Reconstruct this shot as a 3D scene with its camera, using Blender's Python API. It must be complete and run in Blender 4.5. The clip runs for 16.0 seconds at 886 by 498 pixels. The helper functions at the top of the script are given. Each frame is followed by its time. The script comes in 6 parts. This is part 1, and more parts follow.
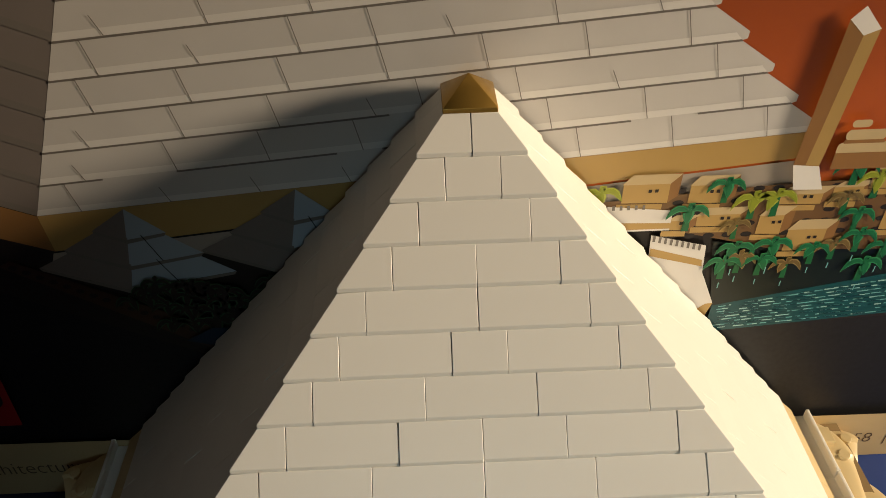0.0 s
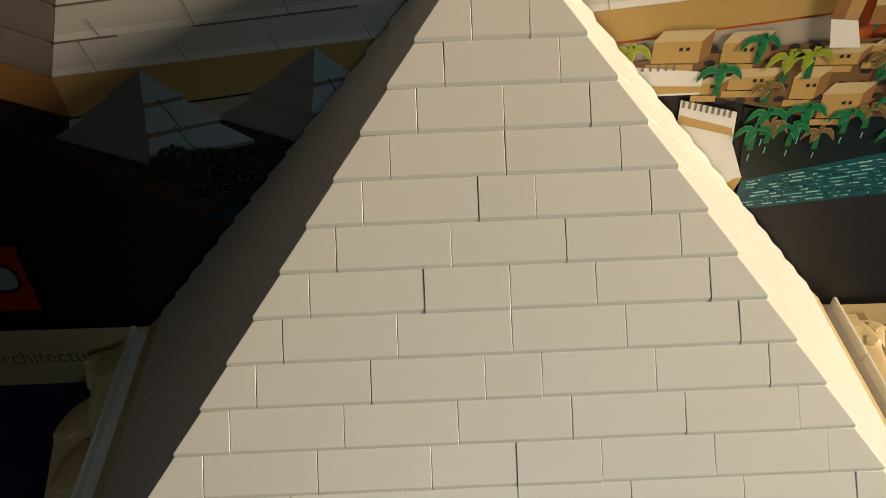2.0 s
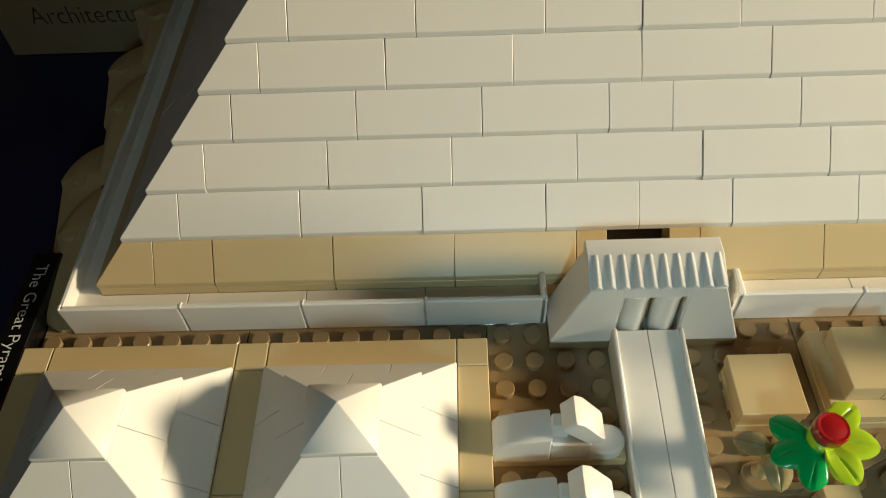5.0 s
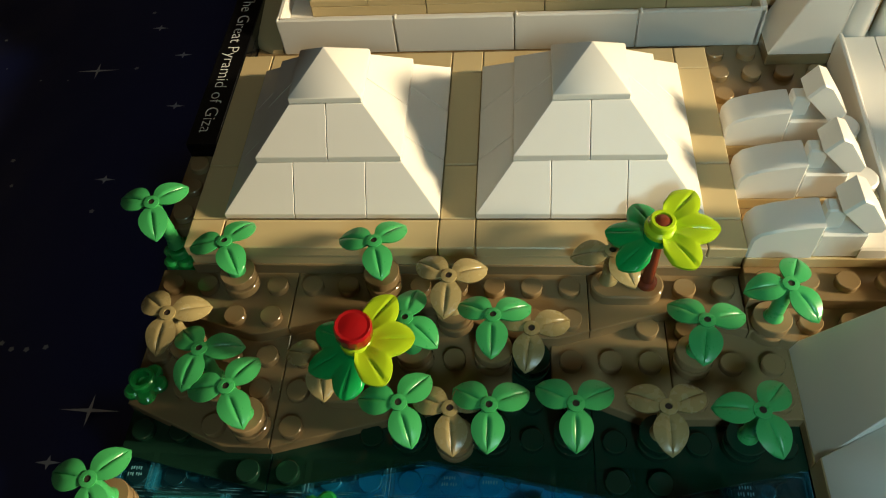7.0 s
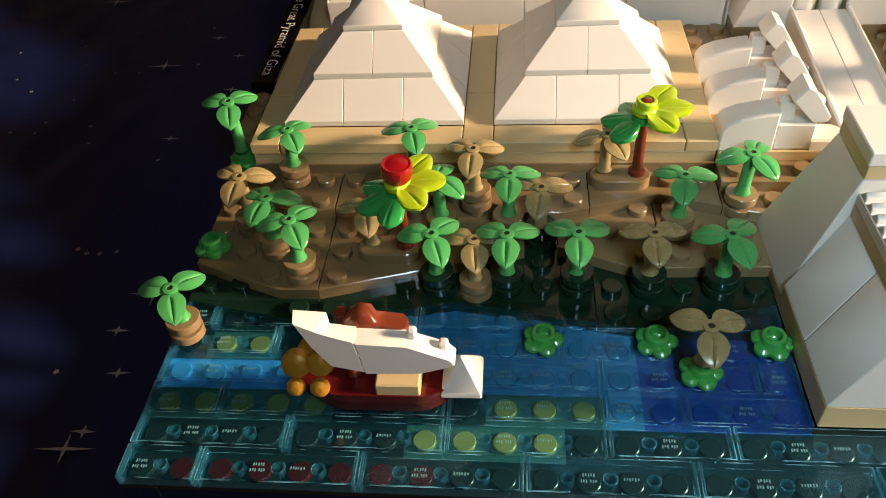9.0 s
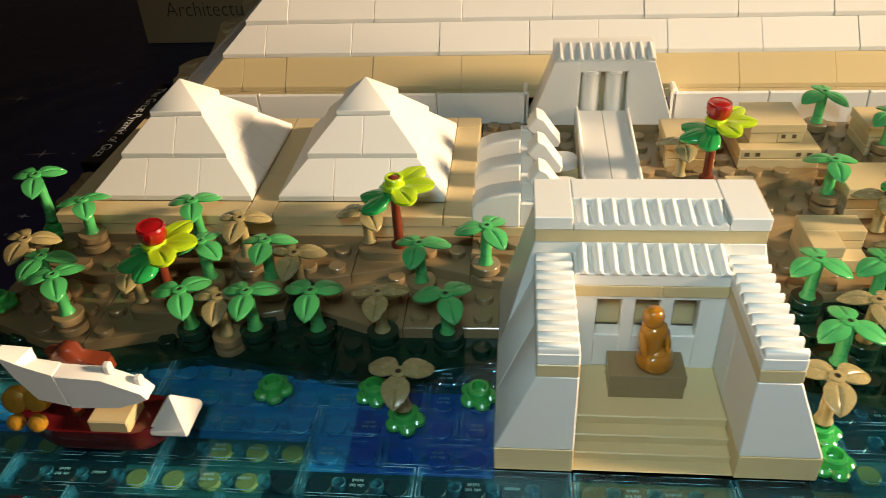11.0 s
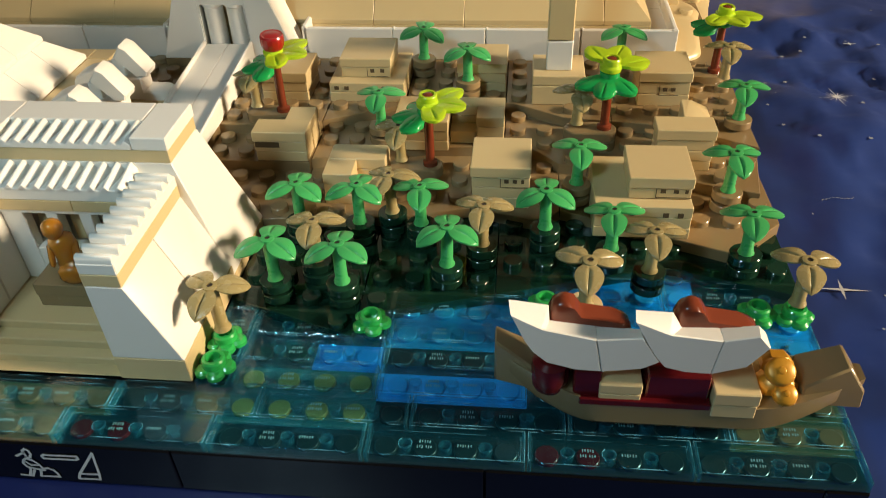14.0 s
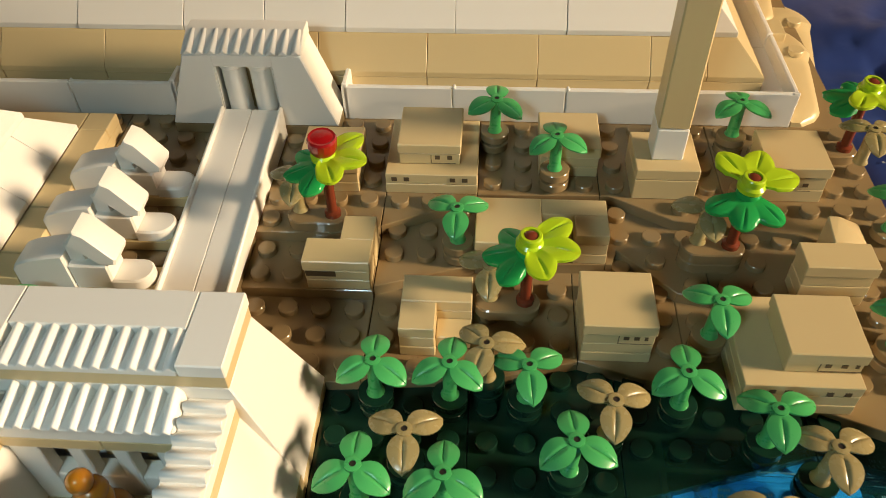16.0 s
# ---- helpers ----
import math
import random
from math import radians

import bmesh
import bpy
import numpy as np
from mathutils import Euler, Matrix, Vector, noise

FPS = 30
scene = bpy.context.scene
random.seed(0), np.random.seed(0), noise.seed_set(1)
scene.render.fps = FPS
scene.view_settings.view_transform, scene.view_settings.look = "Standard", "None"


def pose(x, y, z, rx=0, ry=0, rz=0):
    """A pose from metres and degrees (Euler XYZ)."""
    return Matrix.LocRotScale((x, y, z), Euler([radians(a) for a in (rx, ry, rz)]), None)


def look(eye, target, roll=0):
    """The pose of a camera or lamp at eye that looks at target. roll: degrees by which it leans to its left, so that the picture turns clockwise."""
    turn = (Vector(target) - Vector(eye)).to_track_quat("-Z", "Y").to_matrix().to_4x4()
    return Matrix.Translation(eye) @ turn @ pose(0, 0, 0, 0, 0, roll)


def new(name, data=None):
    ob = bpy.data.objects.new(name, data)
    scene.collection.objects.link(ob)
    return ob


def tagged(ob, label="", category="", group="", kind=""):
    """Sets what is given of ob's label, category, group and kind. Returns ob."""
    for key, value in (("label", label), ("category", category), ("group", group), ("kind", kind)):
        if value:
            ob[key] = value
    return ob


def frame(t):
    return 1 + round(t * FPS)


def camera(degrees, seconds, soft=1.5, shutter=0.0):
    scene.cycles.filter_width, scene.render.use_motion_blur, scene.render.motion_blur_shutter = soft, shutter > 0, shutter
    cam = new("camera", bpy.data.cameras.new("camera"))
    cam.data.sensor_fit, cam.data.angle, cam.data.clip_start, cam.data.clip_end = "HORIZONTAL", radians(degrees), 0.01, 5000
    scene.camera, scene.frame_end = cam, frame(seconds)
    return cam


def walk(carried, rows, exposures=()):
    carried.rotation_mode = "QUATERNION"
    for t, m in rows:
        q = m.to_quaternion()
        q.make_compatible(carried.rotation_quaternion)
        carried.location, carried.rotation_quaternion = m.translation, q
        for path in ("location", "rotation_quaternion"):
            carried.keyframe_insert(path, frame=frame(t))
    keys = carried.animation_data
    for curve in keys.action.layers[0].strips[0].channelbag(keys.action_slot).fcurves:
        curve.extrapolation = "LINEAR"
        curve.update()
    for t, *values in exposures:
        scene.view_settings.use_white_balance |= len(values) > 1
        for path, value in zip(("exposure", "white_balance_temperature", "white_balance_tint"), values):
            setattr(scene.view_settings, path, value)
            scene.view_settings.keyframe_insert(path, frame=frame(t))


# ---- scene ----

LENS = 59.82
ROWS = [
    (0.0, -0.01508, -0.20292, 0.30798, -1.927, -39.248, -0.973),
    (0.5, -0.01400, -0.20458, 0.30610, -1.713, -39.141, -1.202),
    (1.0, -0.01550, -0.20723, 0.30058, -1.387, -39.709, -1.270),
    (1.5, -0.01793, -0.21205, 0.28973, -1.153, -40.694, -1.598),
    (2.0, -0.02048, -0.22012, 0.27881, -0.771, -41.951, -1.824),
    (2.5, -0.02484, -0.22799, 0.26920, -0.196, -43.090, -1.903),
    (3.0, -0.03089, -0.23764, 0.25545, 0.080, -45.019, -1.831),
    (3.5, -0.03742, -0.24400, 0.23791, 0.651, -47.504, -2.139),
    (3.7, -0.03901, -0.24622, 0.23060, 1.738, -48.135, -2.903),
    (5.8, -0.06239, -0.29100, 0.18401, 2.804, -51.739, -3.509),
    (6.0, -0.07116, -0.29892, 0.17961, 4.649, -51.784, -4.274),
    (6.5, -0.08469, -0.30716, 0.17280, 7.185, -54.449, -5.009),
    (7.0, -0.08711, -0.32092, 0.16225, 9.175, -53.051, -7.118),
    (7.5, -0.09777, -0.34281, 0.15864, 7.676, -50.619, -5.936),
    (8.0, -0.09414, -0.35860, 0.15728, 10.545, -50.281, -7.953),
    (8.2, -0.09270, -0.36432, 0.15547, 9.765, -49.598, -7.278),
    (10.3, -0.06786, -0.40212, 0.13877, 6.676, -34.593, -3.475),
    (10.5, -0.05615, -0.39984, 0.14132, 6.915, -34.570, -4.016),
    (11.0, -0.02815, -0.40159, 0.14410, 6.496, -34.466, -3.019),
    (11.5, -0.00032, -0.40141, 0.14401, 6.665, -34.436, -3.120),
    (12.0, 0.02667, -0.40126, 0.14510, 6.071, -35.540, -2.661),
    (12.5, 0.05056, -0.39781, 0.15115, 5.625, -35.959, -2.805),
    (13.0, 0.07149, -0.39645, 0.15366, 6.650, -36.231, -2.796),
    (13.5, 0.09314, -0.40112, 0.15225, 7.250, -36.227, -3.081),
    (14.0, 0.10051, -0.40345, 0.13949, 6.814, -38.014, -2.247),
    (14.5, 0.09622, -0.40140, 0.13085, 7.045, -38.818, -1.763),
    (15.0, 0.09275, -0.38914, 0.14312, 7.110, -40.563, -2.119),
    (15.5, 0.07842, -0.36365, 0.15856, 6.130, -42.233, -1.481),
    (16.0, 0.06689, -0.33605, 0.16055, 4.634, -45.608, -1.622),
]

LAMP_W, FILL_W = 34.0, 0.08
# (seconds, stops, kelvin, tint)
EXPOSURES = [(0.0, 0.30, 6300, 10), (1.0, 0.27, 6300, 10), (2.0, 0.25, 6250, 8), (3.0, 0.45, 6150, 5), (3.5, 0.53, 6150, 5), (6.0, 0.40, 6400, 2), (6.5, 0.57, 6500, 2), (7.0, 0.75, 6700, 2), (7.5, 1.03, 6450, 4),
             (8.0, 1.33, 7000, 24), (10.3, 1.04, 7200, 22), (11.0, 0.88, 7100, 15), (11.5, 0.64, 7000, 11), (12.0, 0.50, 6900, 9), (12.5, 0.29, 6800, 10), (13.0, 0.24, 6700, 10), (13.5, 0.26, 6600, 10), (14.5, 0.52, 6550, 10), (15.0, 0.52, 6700, 11), (16.0, 0.36, 6900, 12)]

def aim(yaw, pitch, roll):
    """Turn from yaw (to the left from +y), pitch (up) and roll, in degrees."""
    ya, pi, ro = radians(yaw), radians(pitch), radians(roll)
    ahead = Vector((-math.sin(ya) * math.cos(pi), math.cos(ya) * math.cos(pi), math.sin(pi)))
    level = Vector((math.cos(ya), math.sin(ya), 0))
    above = level.cross(ahead)
    right = level * math.cos(ro) + above * math.sin(ro)
    up = above * math.cos(ro) - level * math.sin(ro)
    return Matrix((right, up, -ahead)).transposed().to_4x4()

cam = camera(LENS, 16.0, 0.7, 0.2)
walk(cam, [(t, Matrix.Translation((x, y, z)) @ aim(ya, pi, ro)) for t, x, y, z, ya, pi, ro in ROWS], EXPOSURES)

# ---- light ----
world = bpy.data.worlds.new("sky")
world.use_nodes = True
scene.world = world
sky = world.node_tree.nodes.new("ShaderNodeTexSky")
sky.sky_type, sky.sun_disc = "NISHITA", False
sky.sun_elevation, sky.sun_rotation = radians(19), radians(98)
world.node_tree.links.new(sky.outputs[0], world.node_tree.nodes["Background"].inputs[0])
world.node_tree.nodes["Background"].inputs[1].default_value = 0.05


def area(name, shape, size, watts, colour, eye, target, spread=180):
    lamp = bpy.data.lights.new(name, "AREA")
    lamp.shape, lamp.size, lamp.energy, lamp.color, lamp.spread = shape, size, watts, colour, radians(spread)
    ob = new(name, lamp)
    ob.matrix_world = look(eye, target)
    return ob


# warm lamp standing low to the right of the model; cool fill added behind the camera, a fixed stand-in for a light that
# moves with it
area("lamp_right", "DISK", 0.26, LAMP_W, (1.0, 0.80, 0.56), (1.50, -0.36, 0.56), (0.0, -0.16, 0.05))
area("lamp_front", "SQUARE", 0.05, FILL_W, (0.55, 0.86, 1.0), (-0.03, -0.47, 0.26), (0.07, -0.22, 0.02), 92)

# ---- materials ----
def nodes_of(name):
    m = bpy.data.materials.new(name)
    m.use_nodes = True
    return m, m.node_tree, m.node_tree.nodes["Principled BSDF"]


def ramp_mix(tree, fac, a, b):
    mix = tree.nodes.new("ShaderNodeMix")
    mix.data_type = "RGBA"
    tree.links.new(fac, mix.inputs[0])
    mix.inputs[6].default_value, mix.inputs[7].default_value = (*a, 1), (*b, 1)
    return mix.outputs[2]


def plastic(name, colour, rough=0.24, vary=0.05, bump=0.05, scale=900, sss=0.0):
    """Moulded ABS: slight tone differences from piece to piece, faint flow marks, dust and hairline scratches."""
    m, tree, bsdf = nodes_of(name)
    N, L = tree.nodes.new, tree.links.new
    info, coord = N("ShaderNodeObjectInfo"), N("ShaderNodeTexCoord")
    flow, grain, dust = N("ShaderNodeTexNoise"), N("ShaderNodeTexNoise"), N("ShaderNodeTexNoise")
    flow.inputs["Scale"].default_value, grain.inputs["Scale"].default_value, dust.inputs["Scale"].default_value = 60, scale, 420
    dust.inputs["Detail"].default_value = 6
    for n in (flow, grain, dust):
        L(coord.outputs["Object"], n.inputs["Vector"])
    add = N("ShaderNodeMath")
    add.operation = "ADD"
    L(info.outputs["Random"], add.inputs[0]), L(flow.outputs[0], add.inputs[1])
    half = N("ShaderNodeMath")
    half.operation, half.inputs[1].default_value = "MULTIPLY", 0.5
    L(add.outputs[0], half.inputs[0])
    lo, hi = [c * (1 - vary) for c in colour], [min(1, c * (1 + vary)) for c in colour]
    L(ramp_mix(tree, half.outputs[0], lo, hi), bsdf.inputs["Base Color"])
    rr = N("ShaderNodeMapRange")
    rr.inputs[1].default_value, rr.inputs[2].default_value = 0.2, 0.8
    rr.inputs[3].default_value, rr.inputs[4].default_value = rough * 0.88, min(1, rough * 1.18)
    L(dust.outputs[0], rr.inputs[0]), L(rr.outputs[0], bsdf.inputs["Roughness"])
    bp = N("ShaderNodeBump")
    bp.inputs["Strength"].default_value, bp.inputs["Distance"].default_value = bump, 0.0002
    L(grain.outputs[0], bp.inputs["Height"]), L(bp.outputs[0], bsdf.inputs["Normal"])
    if sss:
        bsdf.inputs["Subsurface Weight"].default_value = sss
        bsdf.inputs["Subsurface Radius"].default_value = (0.0012, 0.0012, 0.001)
    return m


def clear(name, colour, rough=0.06, body=0.0, paint=None, uneven=False):
    """Transparent tinted plastic; gloss by Fresnel, with a share of body colour."""
    m, tree, bsdf = nodes_of(name)
    N, L = tree.nodes.new, tree.links.new
    trans, gloss, fres = N("ShaderNodeBsdfTransparent"), N("ShaderNodeBsdfGlossy"), N("ShaderNodeLayerWeight")
    trans.inputs[0].default_value = (*colour, 1)
    gloss.inputs["Roughness"].default_value = rough
    fres.inputs[0].default_value = 0.5
    power, span = N("ShaderNodeMath"), N("ShaderNodeMapRange")
    power.operation, power.inputs[1].default_value = "POWER", 4.0
    span.inputs[3].default_value, span.inputs[4].default_value = 0.045, 1.0
    L(fres.outputs["Facing"], power.inputs[0]), L(power.outputs[0], span.inputs[0])
    noise_, bp, coord = N("ShaderNodeTexNoise"), N("ShaderNodeBump"), N("ShaderNodeTexCoord")
    noise_.inputs["Scale"].default_value = 420
    bp.inputs["Strength"].default_value, bp.inputs["Distance"].default_value = 0.45, 0.0004
    L(coord.outputs["Object"], noise_.inputs["Vector"]), L(noise_.outputs[0], bp.inputs["Height"])
    L(bp.outputs[0], gloss.inputs["Normal"])
    mix, under = N("ShaderNodeMixShader"), N("ShaderNodeMixShader")
    under.inputs[0].default_value = body
    # patchy body colour breaks up the painted highlight lines
    if uneven:
        place, blotch, share = N("ShaderNodeNewGeometry"), N("ShaderNodeTexNoise"), N("ShaderNodeMapRange")
        blotch.inputs["Scale"].default_value, blotch.inputs["Detail"].default_value = 210, 4
        share.inputs[1].default_value, share.inputs[2].default_value, share.inputs[4].default_value = 0.46, 0.72, body
        L(place.outputs["Position"], blotch.inputs["Vector"]), L(blotch.outputs[0], share.inputs[0])
        L(share.outputs[0], under.inputs[0])
    bsdf.inputs["Base Color"].default_value = (*(paint or colour), 1)
    bsdf.inputs["Roughness"].default_value = 0.3
    L(trans.outputs[0], under.inputs[1]), L(bsdf.outputs[0], under.inputs[2])
    L(span.outputs[0], mix.inputs[0]), L(under.outputs[0], mix.inputs[1]), L(gloss.outputs[0], mix.inputs[2])
    L(mix.outputs[0], tree.nodes["Material Output"].inputs["Surface"])
    return m


def printed(name, colour, rough=0.35, scale=90, vary=0.12):
    """Ink on coated card: fine mottling and a soft sheen."""
    return plastic(name, colour, rough, vary, 0.03, 1500)


WHITE = plastic("white_plastic", (0.80, 0.77, 0.70), 0.42, 0.02, 0.008, 300)
TAN = plastic("tan_plastic", (0.62, 0.48, 0.25), 0.34, 0.04, 0.012, 400)
DARK_TAN = plastic("dark_tan_plastic", (0.245, 0.18, 0.09), 0.24, 0.06)
NOUGAT = plastic("earth_plastic", (0.272, 0.19, 0.094), 0.13, 0.07, 0.03)
BANK = plastic("dark_green_plastic", (0.008, 0.034, 0.02), 0.09, 0.1, 0.03)
BLACK = plastic("black_plastic", (0.004, 0.004, 0.0045), 0.1, 0.1)
GREEN = plastic("bright_green_plastic", (0.058, 0.39, 0.115), 0.28, 0.06)
OLIVE = plastic("olive_tan_plastic", (0.34, 0.27, 0.12), 0.26, 0.06)
LEAF_DARK = plastic("dark_leaf_plastic", (0.012, 0.33, 0.075), 0.2, 0.06)
LIME = plastic("lime_plastic", (0.42, 0.60, 0.02), 0.22, 0.05)
RUST = plastic("reddish_brown_plastic", (0.17, 0.035, 0.015), 0.2, 0.06)
DARK_RED = plastic("dark_red_plastic", (0.10, 0.006, 0.008), 0.2, 0.06)
GOLD = plastic("pearl_gold_plastic", (0.56, 0.27, 0.025), 0.32, 0.06)
GOLD.node_tree.nodes["Principled BSDF"].inputs["Metallic"].default_value = 0.2
CAP_GOLD = plastic("drum_gold_plastic", (0.42, 0.25, 0.05), 0.3, 0.03)
CAP_GOLD.node_tree.nodes["Principled BSDF"].inputs["Metallic"].default_value = 0.7
BED_BLUE = plastic("blue_bed_plastic", (0.026, 0.38, 0.82), 0.3, 0.05)
BED_MID = plastic("mid_blue_bed_plastic", (0.018, 0.20, 0.55), 0.3, 0.05)
BED_DEEP = plastic("deep_blue_bed_plastic", (0.009, 0.06, 0.30), 0.3, 0.05)
BED_YELLOW = plastic("yellow_bed_plastic", (0.30, 0.25, 0.08), 0.3, 0.05)
BED_TEAL = plastic("teal_bed_plastic", (0.016, 0.24, 0.44), 0.3, 0.05)
BED_DARK = plastic("dark_bed_plastic", (0.011, 0.022, 0.024), 0.3, 0.05)
BED_GREEN = plastic("green_grey_bed_plastic", (0.05, 0.13, 0.11), 0.3, 0.05)
BED_BROWN = plastic("brown_bed_plastic", (0.22, 0.11, 0.05), 0.3, 0.05)
WATER = clear("clear_blue_plastic", (0.55, 0.895, 0.955), 0.04, 0.009, (0.02, 0.42, 0.65))
# paler than WATER, painting the light caught in tile ends and tubes
WATER_LIT_END = clear("lit_clear_blue_end", (0.70, 0.94, 0.975), 0.03, 0.07, (0.12, 0.60, 0.85))
WATER_LIT_TUBE = clear("lit_clear_blue_tube", (0.72, 0.95, 0.98), 0.03, 0.07, (0.12, 0.60, 0.82))
# pale patchy colour that paints highlight lines on the tile edges
WATER_GLINT = clear("clear_blue_glint", (0.75, 0.95, 0.98), 0.05, 0.55, (0.22, 0.60, 0.76), True)
MOULD_MARK = plastic("moulded_mark_plastic", (0.30, 0.42, 0.44), 0.3, 0.05)
RED_GLASS = clear("clear_red_plastic", (0.55, 0.01, 0.015), 0.05, 0.55)
GREEN_GLASS = clear("clear_green_plastic", (0.03, 0.50, 0.10), 0.06, 0.75)
AMBER = clear("clear_amber_plastic", (0.80, 0.42, 0.06), 0.10, 0.62, (0.66, 0.27, 0.02))
INK_WHITE = printed("white_ink", (0.75, 0.75, 0.72))
INK_SOFT = printed("grey_white_ink", (0.30, 0.33, 0.36))

# ---- building blocks, in studs of 8 mm; z is counted from the foot of the great pyramid ----
S = 0.008
DECK = 4.4


class Shape:
    """Vertices and faces gathered in studs."""

    def __init__(self):
        self.v, self.f = [], []

    def add(self, verts, faces, m=None):
        k = len(self.v)
        self.v += [tuple(m @ Vector(p)) if m else tuple(p) for p in verts]
        self.f += [tuple(i + k for i in f) for f in faces]
        return self

    def box(self, x0, x1, y0, y1, z0, z1, c=0.03, m=None):
        """A block with chamfered edges."""
        c = min(c, (x1 - x0) * 0.45, (y1 - y0) * 0.45, (z1 - z0) * 0.45)
        verts, idx = [], {}
        for sx in (0, 1):
            for sy in (0, 1):
                for sz in (0, 1):
                    p = ((x0, x1)[sx], (y0, y1)[sy], (z0, z1)[sz])
                    d = (c * (1 - 2 * sx), c * (1 - 2 * sy), c * (1 - 2 * sz))
                    for axis in range(3):
                        idx[sx, sy, sz, axis] = len(verts)
                        verts.append(tuple(p[k] + (0 if k == axis else d[k]) for k in range(3)))
        faces = []
        for axis in range(3):
            a, b = [k for k in range(3) if k != axis]
            for s in (0, 1):
                loop = []
                for u, w in ((0, 0), (1, 0), (1, 1), (0, 1)):
                    key = [0, 0, 0]
                    key[axis], key[a], key[b] = s, u, w
                    loop.append(idx[(*key, axis)])
                faces.append(loop if (s == 1) == (axis != 1) else loop[::-1])
        for axis in range(3):
            a, b = [k for k in range(3) if k != axis]
            for u in (0, 1):
                for w in (0, 1):
                    k0, k1 = [0, 0, 0], [0, 0, 0]
                    k0[a], k0[b], k1[a], k1[b], k1[axis] = u, w, u, w, 1
                    loop = [idx[(*k0, a)], idx[(*k1, a)], idx[(*k1, b)], idx[(*k0, b)]]
                    faces.append(loop)
        for sx in (0, 1):
            for sy in (0, 1):
                for sz in (0, 1):
                    faces.append([idx[sx, sy, sz, k] for k in range(3)])
        return self.add(verts, faces, m)

    def hull(self, points, c=0.03, segments=1):
        """The convex body round the points, its edges bevelled."""
        bm = bmesh.new()
        vs = [bm.verts.new(p) for p in points]
        bmesh.ops.convex_hull(bm, input=vs)
        bmesh.ops.delete(bm, geom=[v for v in bm.verts if not v.link_faces], context="VERTS")
        bmesh.ops.dissolve_limit(bm, angle_limit=0.02, verts=bm.verts, edges=bm.edges)
        if c:
            bmesh.ops.bevel(bm, geom=list(bm.edges), offset=c, segments=segments, affect="EDGES", profile=0.5, clamp_overlap=True)
        bm.verts.index_update()
        self.add([v.co[:] for v in bm.verts], [[v.index for v in f.verts] for f in bm.faces])
        bm.free()
        return self

    def prism(self, outline, z0, z1, c=0.03):
        """An upright slab on an outline, with a chamfer round its top."""
        n = len(outline)
        area2 = sum(outline[i][0] * outline[(i + 1) % n][1] - outline[(i + 1) % n][0] * outline[i][1] for i in range(n))
        pts = [Vector((p[0], p[1])) for p in (outline if area2 > 0 else outline[::-1])]
        inner = []
        for i in range(n):
            a, b = (pts[i] - pts[i - 1]).normalized(), (pts[(i + 1) % n] - pts[i]).normalized()
            na, nb = Vector((-a.y, a.x)), Vector((-b.y, b.x))
            k = (na + nb) / max(0.3, 1 + na.dot(nb))
            inner.append(pts[i] + k * c)
        verts = [(p.x, p.y, z0) for p in pts] + [(p.x, p.y, z1 - c) for p in pts] + [(p.x, p.y, z1) for p in inner]
        faces = [[i, (i + 1) % n, n + (i + 1) % n, n + i] for i in range(n)]
        faces += [[n + i, n + (i + 1) % n, 2 * n + (i + 1) % n, 2 * n + i] for i in range(n)]
        faces += [list(range(2 * n, 3 * n)), list(range(n))[::-1]]
        return self.add(verts, faces)

    def lathe(self, profile, x=0.0, y=0.0, n=16, m=None):
        """A turned body: (radius, height) from the foot to the top."""
        verts, faces = [], []
        for r, z in profile:
            verts += [(x + r * math.cos(2 * math.pi * i / n), y + r * math.sin(2 * math.pi * i / n), z) for i in range(n)]
        for k in range(len(profile) - 1):
            faces += [[k * n + i, k * n + (i + 1) % n, (k + 1) * n + (i + 1) % n, (k + 1) * n + i] for i in range(n)]
        faces += [list(range(n))[::-1], [(len(profile) - 1) * n + i for i in range(n)]]
        return self.add(verts, faces, m)

    def sweep(self, profile, y0, y1, c=0.04):
        """An outline in x and z drawn from y0 to y1, chamfered at both ends."""
        n = len(profile)
        cx, cz = sum(p[0] for p in profile) / n, sum(p[1] for p in profile) / n
        small = []
        for px, pz in profile:
            d = Vector((cx - px, cz - pz))
            d = d.normalized() * c if d.length > 1e-6 else d
            small.append((px + d.x, pz + d.y))
        rings = [(small, y0), (profile, y0 + c), (profile, y1 - c), (small, y1)]
        verts = [(px, yy, pz) for ring, yy in rings for px, pz in ring]
        faces = []
        for k in range(3):
            faces += [[k * n + i, k * n + (i + 1) % n, (k + 1) * n + (i + 1) % n, (k + 1) * n + i] for i in range(n)]
        faces += [list(range(n))[::-1], [3 * n + i for i in range(n)]]
        return self.add(verts, faces)


def mesh(name, shape, material, smooth=35):
    me = bpy.data.meshes.new(name)
    me.from_pydata([(a * S, b * S, c * S) for a, b, c in shape.v], [], shape.f)
    bm = bmesh.new()
    bm.from_mesh(me)
    bmesh.ops.recalc_face_normals(bm, faces=bm.faces)
    bm.to_mesh(me)
    bm.free()
    me.materials.append(material)
    me.polygons.foreach_set("use_smooth", [True] * len(me.polygons))
    me.set_sharp_from_angle(angle=radians(smooth))
    return me


def thing(name, x, y, z, label, category, group="", kind="", rz=0):
    ob = new(name)
    ob.empty_display_size = 0.005
    ob.matrix_world = pose(x * S, y * S, (z + DECK) * S, 0, 0, rz)
    return tagged(ob, label, category, group, kind)


def part(name, shape, material, parent, label="", smooth=35):
    """A part from a Shape or from a ready mesh, in the frame of its thing."""
    ob = new(name, mesh(name, shape, material, smooth) if isinstance(shape, Shape) else shape)
    ob.parent = parent
    return tagged(ob, label)


